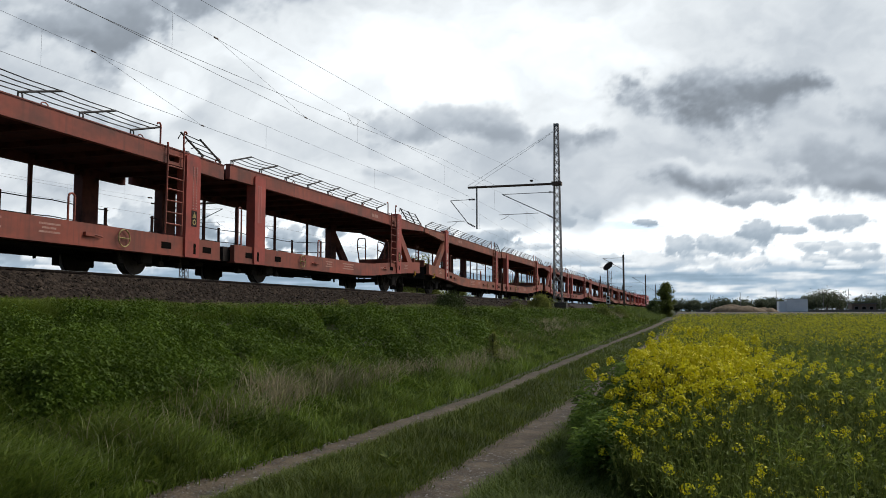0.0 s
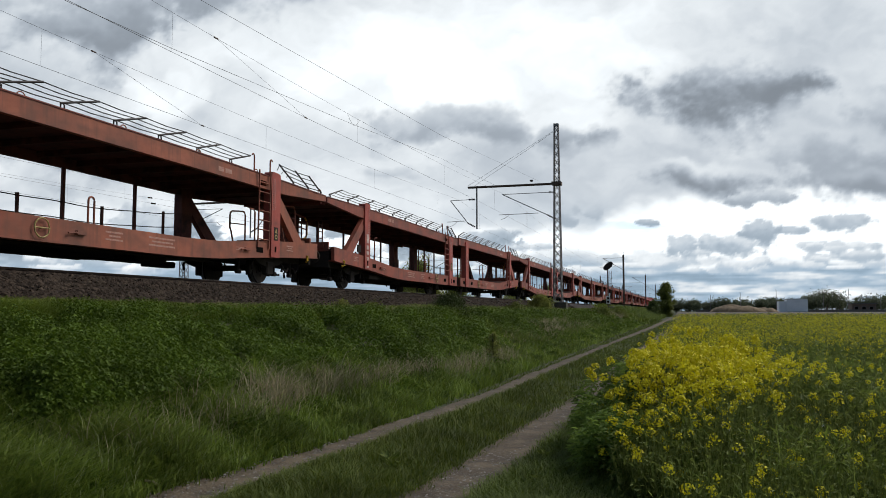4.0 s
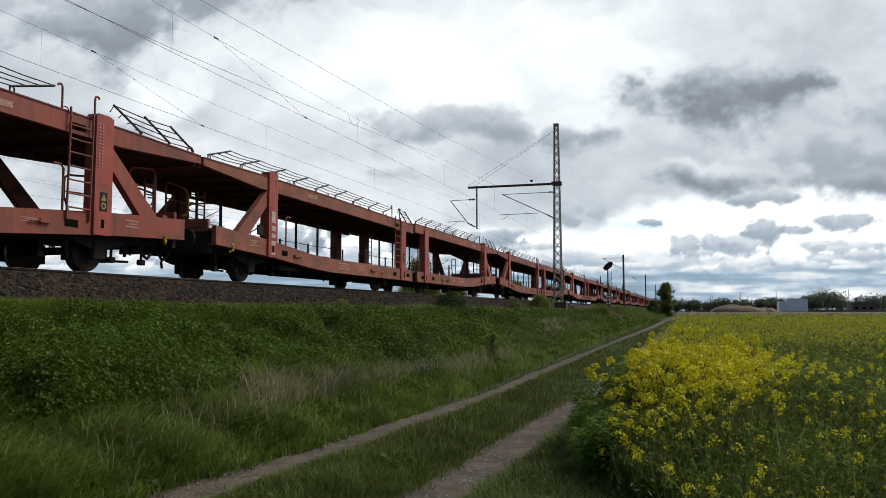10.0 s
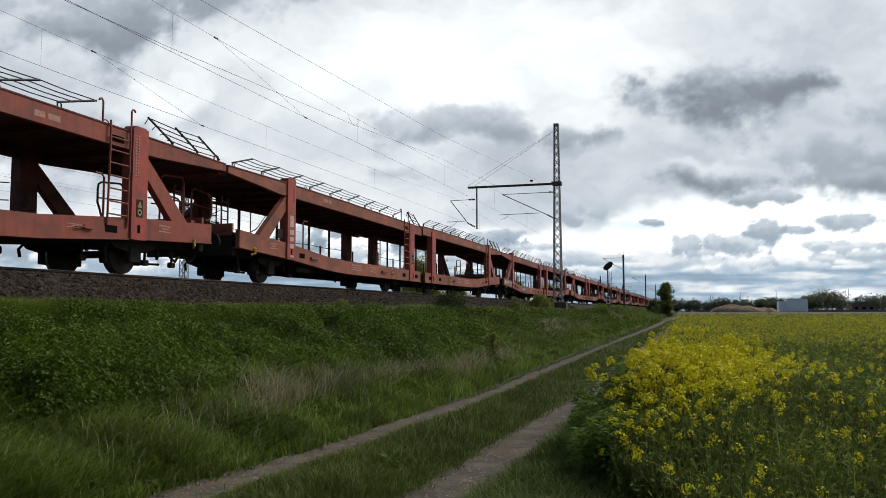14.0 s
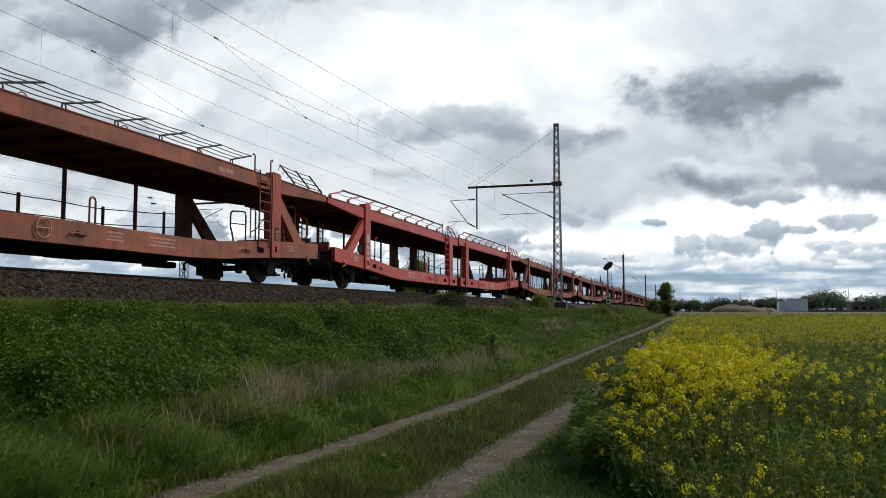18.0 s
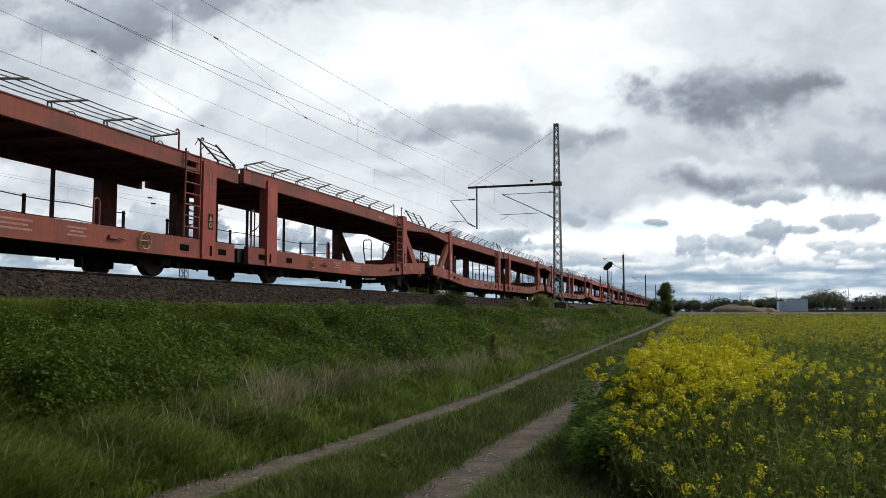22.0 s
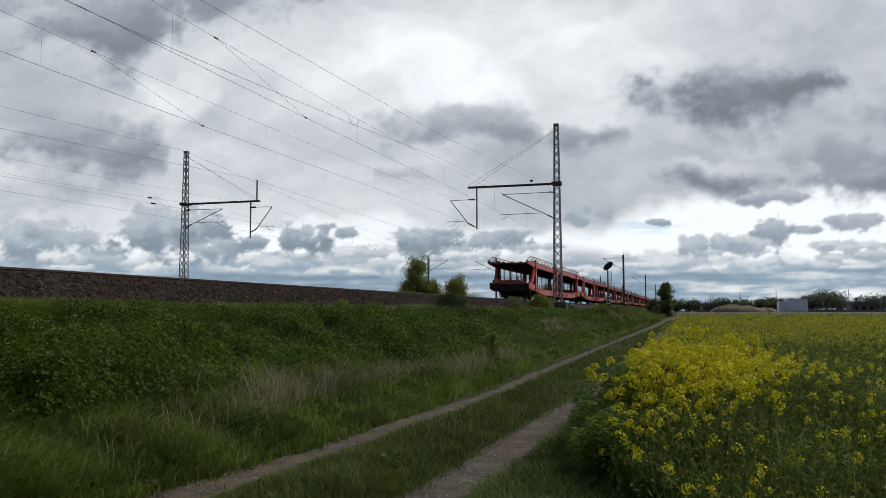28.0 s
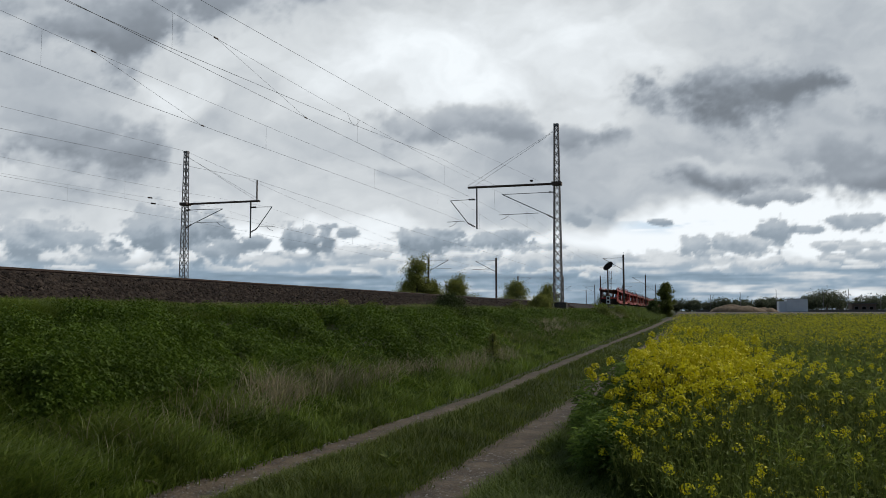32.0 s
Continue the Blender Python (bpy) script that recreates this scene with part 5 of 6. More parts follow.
# ---- rape field ----
def stalks(base, top, r):
    """Three-sided stems, tapering."""
    n = len(base)
    out = []
    for p, k in ((base, 1.0), (top, 0.5)):
        for j in range(3):
            a = math.tau * j / 3
            out.append(p + np.stack([np.cos(a) * r * k, np.sin(a) * r * k, np.zeros(n)], -1))
    return np.stack(out, 1)


STALK = [(0, 1, 4, 3), (1, 2, 5, 4), (2, 0, 3, 5)]


def flower_heads(top, size, florets):
    """Full rounded heads: small open florets facing outwards over a dome, a few straggling below it."""
    n = len(top)
    c = np.repeat(top, florets, 0)
    d = unit(RNG.normal(size=c.shape) + np.array((0, 0, 0.35)))
    s = np.repeat(size, florets)
    mid = c + d * (s * (0.55 + 0.50 * RNG.rand(n * florets)))[:, None] * np.array((1, 1, 0.9))
    a = unit(np.cross(d + 0.5 * RNG.normal(size=c.shape), RNG.normal(size=c.shape)))
    b = unit(np.cross(d, a))
    w = (s * (0.17 + 0.10 * RNG.rand(n * florets)))[:, None]
    lift = d * w * 0.35
    return np.stack([mid + a * w + lift, mid + b * w + lift, mid - a * w + lift, mid - b * w + lift], 1)


HEADS = []
for k in range(4):
    size = 0.034 + 0.008 * k
    mesh_holder = soup("flower_head", flower_heads(np.zeros((1, 3)), np.array([size]), 40 + 8 * k), LEAF, PETAL)
    HEADS.append(mesh_holder.data)
    bpy.data.objects.remove(mesh_holder)


def rape_plant(seed):
    r = np.random.RandomState(seed)
    h = 0.95 + 0.3 * r.rand()
    root = tagged(new("rapeseed_plant"), "flowering rape plant with yellow heads on a branched green stem", "plant", "rape plants at the field edge")
    bases, tops = [(0, 0, 0)], [(0.08 * r.randn(), 0.08 * r.randn(), h)]
    lb, lw, ll = [], [], []
    for k in range(6):
        f = 0.25 + 0.6 * r.rand()
        p = np.array(tops[0]) * f
        a = r.rand() * math.tau
        out = 0.10 + 0.16 * r.rand()
        q = p + np.array((math.cos(a) * out, math.sin(a) * out, (h - p[2]) * (0.45 + 0.5 * r.rand())))
        bases.append(tuple(p))
        tops.append(tuple(q))
    for k in range(40):
        i = r.randint(len(bases))
        f = r.rand()
        p = np.array(bases[i]) * (1 - f) + np.array(tops[i]) * f * (0.9 if i else 0.8)
        a = r.rand() * math.tau
        lb.append(p)
        lw.append((math.cos(a), math.sin(a), 0.35 - 0.5 * r.rand()))
        ll.append((0.06 + 0.13 * r.rand()) * (1.4 - p[2] / h))
    bases, tops = np.array(bases), np.array(tops)
    soup("stem", stalks(bases, tops, np.full(len(bases), 0.0042)), STALK, RAPE_GREEN, root)
    ll = np.array(ll)
    soup("leaves", leaves(np.array(lb), np.array(lw), ll, ll * 0.32), LEAF, RAPE_GREEN, root)
    for k, t in enumerate(tops):
        shared("flower_head", HEADS[r.randint(4)], root, pose(*t, r.uniform(-25, 25), r.uniform(-25, 25), r.uniform(0, 360)))
    return root


def crop_front(x):
    """Where the standing crop begins before the eye; low weeds grow before it."""
    return 4.9 + np.maximum(0, 0.25 - x) * 2.1


def crop_height(x, y):
    edge = np.exp(-np.maximum(0, x + 0.7) / 1.8)
    depth = np.clip((y - crop_front(x)) / (2.4 + np.maximum(0, x)), 0, 1)
    mound = 0.04 * np.exp(-((x + 0.25) / 0.7) ** 2 - ((y - 9.3) / 2.0) ** 2)
    return (0.93 + 0.10 * edge * np.exp(-np.maximum(0, y - 11) / 18)) * (0.48 + 0.52 * depth) + mound


def rape_field():
    plants = [rape_plant(k) for k in range(6)]
    r = np.random.RandomState(5)
    k = 0
    while k < 60:
        x, y = -0.70 + 2.3 * r.rand() ** 1.3, 7.0 + 6.0 * r.rand() ** 1.1
        if y < max(7.0, crop_front(x) + 0.1) or x > 0.08 + 0.065 * y or x < (-0.66 if y < 9 else -0.56):
            continue
        s = float(crop_height(x, y)) / 1.1 * r.uniform(0.85, 1.2)
        m = pose(x, y, -0.02, r.uniform(-10, 10), r.uniform(-10, 10), r.uniform(0, 360)) @ Matrix.Diagonal((1, 1, s, 1))
        ob = plants[k] if k < 6 else copy_thing(plants[k % 6], m)
        ob.matrix_basis = m
        k += 1
    # the rest of the crop
    n = 62000
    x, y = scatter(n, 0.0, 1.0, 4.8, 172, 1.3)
    x = -0.50 + x * (0.9 + y * 0.62)
    keep = y > crop_front(x)
    x, y = x[keep], y[keep]
    c = clump(x, y, 0.35, 81)
    h = crop_height(x, y) + 0.05 * c + 0.05 * RNG.randn(len(x))
    base = np.stack([x, y, np.zeros(len(x))], -1)
    top = base + np.stack([0.07 * RNG.randn(len(x)), 0.07 * RNG.randn(len(x)), h], -1)
    far = 1 + 1.6 * np.clip((y - 12) / 60, 0, 2.2)
    ob = soup("crop_stems", stalks(base[y < 28], (base + (top - base) * 0.86)[y < 28], (0.004 * far)[y < 28]), STALK, RAPE_FAR)
    tagged(ob, "green rape stems of a whole field", "crop", kind="stuff")
    rep = 4
    m = len(x) * rep
    lb = np.repeat(base, rep, 0) + np.stack([np.zeros(m), np.zeros(m), np.repeat(h, rep) * (0.12 + 0.78 * RNG.rand(m))], -1)
    lb[:, :2] += RNG.normal(size=(m, 2)) * (0.09 * np.repeat(far, rep))[:, None]
    ll = (0.05 + 0.07 * RNG.rand(m)) * np.repeat(far * np.clip((y - 2) / 8, 0.45, 1), rep)
    ob = soup("crop_leaves", leaves(lb, RNG.normal(size=lb.shape) + np.array((0, 0, 0.7)), ll, ll * 0.33), LEAF, RAPE_FAR)
    tagged(ob, "green rape leaves and pods of a whole field", "crop", kind="stuff")
    bloom = smooth(0.55, -0.10, x - 0.42 - 0.050 * y + 0.5 * c) * smooth(-0.75, -0.45, x) * smooth(5.9, 8.0, y) * np.exp(-np.maximum(0, y - 11.5) / 6)
    chance = np.clip(0.022 + 0.06 * c + 0.13 * bloom + 0.62 * np.clip((y - 12) / 16, 0, 1) + 0.60 * np.clip((y - 32) / 50, 0, 1), 0.025, 1)
    chance *= np.clip((y - 4.6) / 4.0, 0.06, 1)
    chance = np.where((y < 24) & (bloom < 0.2), chance * 0.75, chance)
    for sel, nm, florets, size, reps in ((y < 13, "near_crop_flowers", 38, 0.043, 1), ((y >= 13) & (y < 40), "crop_flowers", 8, 0.030, 3), (y >= 40, "far_crop_flowers", 5, 0.042, 4)):
        t = np.repeat(top[sel], reps, 0)
        bl = np.repeat(bloom[sel], reps)
        g = RNG.rand(len(t)) < np.repeat(chance[sel], reps)
        f = np.repeat(far[sel], reps)[g]
        t, bl = t[g], bl[g]
        t = t + RNG.normal(size=t.shape) * np.array((0.12, 0.12, 0)) * f[:, None] ** 0.5
        drop = np.abs(RNG.normal(size=len(t)))
        t[:, 2] *= np.clip(1.03 - 0.15 * drop * np.where(f < 1.1, 1, 0.4), 0.4, 1.06)
        ob = soup(nm, flower_heads(t, size * (0.45 + 0.55 * bl + 0.6 * RNG.rand(len(t))) * f ** 0.6, florets), LEAF, PETAL)
        tagged(ob, "yellow rape flowers over the field", "flowers", kind="stuff")
    # low weeds before the crop and under its front
    n = 120000
    x, y = RNG.rand(n) * 5.4 - 1.1, 4.3 + 6.5 * RNG.rand(n)
    lim = 0.35 * np.clip(7.2 - y, 0, 3)
    keep = (y < crop_front(x) + 2.2) & (x > -0.72 + lim) & (RNG.rand(n) < np.where(x > 0.2, 0.35, 0.75))
    x, y, lim = x[keep], y[keep], lim[keep]
    c = clump(x, y, 1.4, 91)
    hh = (0.26 + 0.34 * (c + 0.4) + 0.22 * np.clip((y - crop_front(x) + 1.0) / 2.0, 0, 1)) * np.clip((x + 0.9 - lim) / 0.6, 0.2, 1)
    base = np.stack([x, y, hh * RNG.rand(len(x)) ** 0.6], -1)
    ll = 0.024 + 0.044 * RNG.rand(len(x)) ** 1.5
    ob = soup("field_edge_weeds", leaves(base, RNG.normal(size=base.shape) + np.array((0, 0, 0.8)), ll, ll * 0.34), LEAF, RAPE_GREEN)
    tagged(ob, "tangled low green weeds before the crop", "weeds", kind="stuff")
    up = RNG.rand(len(x)) < 0.05
    ob = soup("upright_weeds", blades(base[up] * np.array((1, 1, 0)), hh[up] * (1.0 + 0.5 * RNG.rand(up.sum())), np.full(up.sum(), 0.009), 0.35), BLADE, RAPE_FAR)
    tagged(ob, "thin upright green stems among the weeds", "weeds", kind="stuff")
    sel = RNG.rand(len(x)) < 0.004
    t = np.stack([x[sel], y[sel], hh[sel] + 0.04], -1)
    ob = soup("weed_flowers", flower_heads(t, np.full(len(t), 0.013), 6), LEAF, WHITE_FLOWER)
    tagged(ob, "scattered small pale weed flowers", "flowers", kind="stuff")
    # single late rape flowers low among the weeds
    n = 26
    x = RNG.rand(n) * 2.9 - 0.4
    y = crop_front(x) - 0.2 + 1.6 * RNG.rand(n)
    t = np.stack([x, y, 0.30 + 0.40 * RNG.rand(n)], -1)
    t = np.repeat(t, 2, 0) + RNG.normal(size=(2 * n, 3)) * 0.035
    ob = soup("low_rape_flowers", flower_heads(t, 0.026 + 0.018 * RNG.rand(2 * n), 16), LEAF, PETAL)
    tagged(ob, "single yellow rape flowers low among the weeds", "flowers", kind="stuff")
    ob = soup("low_rape_stems", stalks(t * np.array((1, 1, 0)), t, np.full(2 * n, 0.004)), STALK, RAPE_FAR)
    tagged(ob, "thin green stems among the weeds", "weeds", kind="stuff")
    # dark feathery growth on the corner of the field
    n = 11000
    u = unit(RNG.normal(size=(n, 3))) * (RNG.rand(n, 1) ** 0.45)
    k = RNG.randint(0, 9, n)
    cx = np.array([-0.80, -0.62, -0.50, -0.96, -0.62, -0.42, -0.84, -0.88, -0.74])[k]
    cy = np.array([7.4, 7.3, 8.1, 8.7, 9.4, 7.1, 10.4, 8.0, 11.5])[k]
    ch = np.array([0.30, 0.36, 0.50, 0.42, 0.50, 0.35, 0.47, 0.38, 0.47])[k]
    base = np.stack([cx, cy, ch], -1) + u * np.stack([0.20 + 0 * ch, 0.36 + 0 * ch, ch], -1)
    ll = 0.04 + 0.05 * RNG.rand(n)
    ob = soup("feathery_weeds", leaves(base, RNG.normal(size=base.shape) * np.array((1, 1, 0.3)) + np.array((-0.5, -0.5, 0.0)), ll, ll * 0.34), LEAF, HERB_DARK)
    tagged(ob, "dark green feathery weeds on the field corner", "weeds", kind="stuff")


rape_field()


# ---- shrubs and trees ----
BARK = surface("brown_bark", (0.045, 0.035, 0.026), (0.10, 0.08, 0.06), 4.0, 0.9, fine=25, bump=0.6)
TREE_LEAF = leafy("tree_leaves", (0.095, 0.120, 0.020), (0.200, 0.225, 0.052), trans=0.4)
TREE_LIGHT = leafy("young_tree_leaves", (0.170, 0.190, 0.040), (0.330, 0.345, 0.095), trans=0.5)
TREE_MID = leafy("deep_green_leaves", (0.050, 0.078, 0.018), (0.115, 0.150, 0.042), trans=0.35)
TREE_DARK = leafy("dark_tree_leaves", (0.036, 0.055, 0.014), (0.085, 0.110, 0.032), trans=0.3)


def tree(name, x, y, z, height, spread, material, label, count=1800, seed=1, leaf=0.16, trunk=True, group="", slim=1.0, low=None):
    """A tapered trunk with limbs and clumps of leaves along them."""
    r = np.random.RandomState(seed)
    root = tagged(new(name), label, "tree" if trunk else "bush", group)
    root.location = (x, y, z)
    limbs, ends = bmesh.new(), []
    t = bmesh.new()
    top = Vector((r.randn() * 0.05 * height, r.randn() * 0.05 * height, height * 0.92))
    tube(t, [(0, 0, -0.2), tuple(top * 0.35), tuple(top * 0.7), tuple(top)], 0.018 * height, 6)
    part("trunk", t, BARK, root)
    for k in range(22):
        f0 = low if low is not None else 0.22 if trunk else 0.12
        f = f0 + (0.95 - f0) * (k + r.rand()) / 22
        p = top * f
        a = 2.4 * k + r.rand()
        reach = spread * (0.55 + 0.5 * r.rand()) * (1.15 - abs(f - 0.36) * (1.5 if f > 0.36 else 0.9))
        q = p + Vector((math.cos(a) * reach, math.sin(a) * reach, height * (0.04 + 0.12 * r.rand()) * slim))
        tube(limbs, [p, p.lerp(q, 0.5) + Vector((0, 0, 0.03 * height)), q], 0.006 * height, 4)
        ends.append((p, q))
    part("limbs", limbs, BARK, root)
    pts = []
    for p, q in ends:
        for k in range(5):
            c = np.array(p.lerp(q, 0.25 + 0.75 * r.rand())) + r.randn(3) * spread * 0.10
            m = max(3, count // 110)
            pts.append(c + r.randn(m, 3) * spread * np.array((0.15, 0.15, 0.13)))
    pts = np.concatenate(pts)
    pts[:, 2] = np.maximum(pts[:, 2], 0.03 * height)
    ln = leaf * (0.7 + 0.6 * r.rand(len(pts)))
    soup("crown", leaves(pts, r.randn(len(pts), 3) + np.array((0, 0, -0.2)), ln, ln * 0.6), LEAF, material, root)
    return root


tree("tree", -3.7, 190, 0.0, 8.0, 2.2, TREE_LEAF, "dense dark green young tree beside the field track", 8000, 2, 0.30, True, low=0.0)
tree("bush", -6.0, 165, 0.3, 3.0, 1.6, TREE_MID, "low dark green bush at the foot of the bank", 2600, 3, 0.26, False)
tree("bush", -8.0, 27.6, 1.38, 0.60, 0.80, TREE_DARK, "small dense dark green shrub at the ballast shoulder", 9000, 4, 0.055, False, low=0.05)
tree("bush", -8.0, 20.2, 1.40, 0.32, 0.36, TREE_LEAF, "small green shrub at the ballast shoulder", 1600, 5, 0.05, False)
tree("bush", -8.2, 18.6, 1.40, 0.40, 0.28, TREE_LIGHT, "thin light green shrub at the ballast shoulder", 700, 6, 0.05, False)
tree("bush", -8.75, 51.0, 1.4, 1.0, 0.8, TREE_LIGHT, "bright green bush beside the mast footing", 9000, 7, 0.085, False, low=0.05)
tree("bush", -8.2, 40.5, 1.40, 0.45, 0.6, TREE_LEAF, "low green shrub at the ballast shoulder", 2000, 8, 0.07, False)
tree("sapling", -4.75, 20.5, 0.08, 0.95, 0.20, TREE_LIGHT, "slim upright leafy green sapling on the verge", 1000, 9, 0.055, True, low=0.05)
tree("bush", -6.6, 68.0, 0.9, 0.6, 1.2, TREE_LEAF, "green bush on the bank", 3000, 10, 0.14, False)
tree("bush", -6.5, 84.0, 0.85, 0.6, 1.4, TREE_LEAF, "green bush on the bank", 3000, 11, 0.16, False)
for k, (tx, ty, th, ts, tm) in enumerate(((-42.6, 125, 6.0, 3.2, TREE_LIGHT), (-40.6, 122, 9.4, 3.0, TREE_LIGHT), (-38.8, 124, 5.6, 2.5, TREE_LIGHT), (-40.0, 142, 7.0, 3.4, TREE_LIGHT), (-36.0, 176, 7.2, 3.7, TREE_LIGHT), (-36.0, 222, 7.5, 4.3, TREE_LIGHT), (-30.0, 330, 7.0, 4.5, TREE_LEAF))):
    tree("tree", tx, ty, 0.7, th, ts, tm, "young green tree behind the railway", int(3400 * ts), 20 + k, 0.24, True, "trees behind the railway", low=0.06)


# loose ballast stones on the shoulder
def ballast_stones():
    n = 34000
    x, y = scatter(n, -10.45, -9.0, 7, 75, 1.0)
    z = RAIL_Z - 0.17 - np.maximum(0, x + 10.3) * (0.58 / 1.1) + 0.005
    s = 0.030 + 0.042 * RNG.rand(len(x)) ** 1.6 * (1 + np.clip((y - 20) / 40, 0, 1))
    octa = np.array([(1, 0, 0), (-1, 0, 0), (0, 1, 0), (0, -1, 0), (0, 0, 0.8), (0, 0, -0.8)], float)
    v = octa[None] * s[:, None, None] * (0.55 + 0.7 * RNG.rand(len(x), 6, 1))
    a = RNG.rand(len(x)) * math.tau
    c, d = np.cos(a)[:, None], np.sin(a)[:, None]
    v = np.stack([v[..., 0] * c - v[..., 1] * d, v[..., 0] * d + v[..., 1] * c, v[..., 2] + v[..., 0] * 0.4], -1)
    v += np.stack([x, y, z], -1)[:, None]
    ob = soup("ballast_stones", v, [(0, 2, 4), (2, 1, 4), (1, 3, 4), (3, 0, 4)], STONE, bed)
    ob["kind"] = "stuff"


ballast_stones()

# ---- far side of the field ----
EARTH = surface("bare_brown_earth", (0.075, 0.058, 0.040), (0.17, 0.135, 0.095), 0.25, 0.95, fine=4, bump=0.6, stain=((0.05, 0.06, 0.025), 0.4))
SANDY = surface("yellow_brown_spoil", (0.15, 0.105, 0.06), (0.30, 0.22, 0.135), 0.4, 0.95, fine=5, bump=0.8, stain=((0.09, 0.075, 0.045), 0.4))
CLADDING = surface("pale_grey_cladding", (0.66, 0.69, 0.71), (0.78, 0.80, 0.82), 0.4, 0.6, fine=3, bump=0.05)
DARK_WALL = surface("dark_brown_wall", (0.11, 0.075, 0.062), (0.19, 0.135, 0.11), 0.8, 0.85, fine=8, bump=0.2)
b = bmesh.new()
rows = []
for k in range(41):
    x = -1.5 + 6.5 * k
    y = 172 - 0.16 * x + 3 * noise.noise(Vector((x * 0.06, 0, 2)))
    rows.append([b.verts.new((x, y + d, h)) for d, h in ((0, 0.02), (4, 0.75 + 0.25 * noise.noise(Vector((x * 0.15, 5, 0)))), (30, 0.95 + 0.3 * noise.noise(Vector((x * 0.09, 9, 0)))), (150, 0.85), (170, 0.02))])
for p0, p1 in zip(rows, rows[1:]):
    for i in range(4):
        b.faces.new((p0[i], p1[i], p1[i + 1], p0[i + 1]))
tagged(part("building_ground", b, EARTH, smooth=True), "bare brown earth of a building site beyond the field", "ground", kind="structure")


def spoil_heap(x, y, w, h, seed):
    b = bmesh.new()
    n = 26
    g = []
    for i in range(n + 1):
        row = []
        for j in range(n + 1):
            u, v = 2 * i / n - 1, 2 * j / n - 1
            k = max(0.0, 1 - (abs(u) ** 2.2 + abs(v) ** 2.2)) ** 0.6
            row.append(b.verts.new((u * w, v * w * 0.55, h * k * (0.85 + 0.35 * noise.noise(Vector((u * 2.5, v * 2.5, seed)))) - 0.05)))
        g.append(row)
    for i in range(n):
        for j in range(n):
            b.faces.new((g[i][j], g[i + 1][j], g[i + 1][j + 1], g[i][j + 1]))
    ob = part("spoil_heap", b, SANDY)
    ob.location = (x, y, 0.75)
    return tagged(ob, "long low heap of yellow-brown spoil", "heap")


spoil_heap(15.6, 255, 8.2, 2.7, 1)
spoil_heap(22.5, 258, 5.0, 1.7, 4)


def grey_hall(x, y, w, d, h):
    root = tagged(new("hall"), "plain pale grey clad hall beyond the field", "building")
    root.location = (x, y, 0.85)
    b = bmesh.new()
    plate(b, -w / 2, w / 2, [(0, 0), (d, 0), (d, h), (0, h * 1.02)])
    part("wall", b, CLADDING, root)
    for k in range(12):
        px = -w / 2 + w * (k + 0.5) / 12
        part("wall_panel", box(bmesh.new(), px - w / 24 + 0.03, px + w / 24 - 0.03, -0.04, 0.0, 0.1, h * 0.98), CLADDING, root)
    part("roof_edge", box(bmesh.new(), -w / 2 - 0.1, w / 2 + 0.1, -0.12, d + 0.1, h * 1.02, h * 1.02 + 0.18), GALV, root)
    part("side_annex", box(bmesh.new(), -w / 2 - 2.4, -w / 2, 1.0, d, 0, h * 0.86), CLADDING, root)
    part("plinth", box(bmesh.new(), -w / 2 - 0.05, w / 2 + 0.05, -0.08, d, -0.9, 0.15), CONCRETE, root)
    return root


grey_hall(37.6, 300, 6.6, 8, 4.3)


def low_house(x, y):
    root = tagged(new("shed"), "low dark brown flat-roofed shed before the wood", "building")
    root.location = (x, y, 0.6)
    part("wall", box(bmesh.new(), -4.2, 4.2, 0, 8, 0, 3.2), DARK_WALL, root)
    part("roof", box(bmesh.new(), -4.6, 4.6, -0.5, 8.5, 3.2, 3.6), CONCRETE, root)
    for k in range(3):
        wdw = part("window", box(bmesh.new(), -3.4 + 2.6 * k, -2.0 + 2.6 * k, -0.06, 0.0, 1.0, 2.3), GALV, root)
        part("pane", box(bmesh.new(), -3.3 + 2.6 * k, -2.1 + 2.6 * k, -0.09, -0.06, 1.1, 2.2), DARK_SLOT, wdw)
    return root


low_house(67, 345)
b = bmesh.new()
box(b, 2.5, 130, 0, 0.25, -0.3, 0.9)
w_ = tagged(part("site_wall", b, CONCRETE), "long low pale concrete wall beyond the field", "wall")
w_.location = (2, 318, 0.8)
for k in range(9):
    b = bmesh.new()
    tube(b, [(0, 0, -0.5), (0, 0, 6.5 + (k % 3))], 0.09, 6)
    q = tagged(part("lamp_pole", b, GALV), "thin grey pole before the wood", "pole", "poles before the wood")
    q.location = (10 + 9.7 * k + (k * k % 5), 322 + k, 0.8)


# leaf colour lightened and greyed: the distance haze is painted in
HAZED_LEAF = leafy("hazed_wood_leaves", (0.085, 0.105, 0.058), (0.165, 0.178, 0.105), trans=0.35)


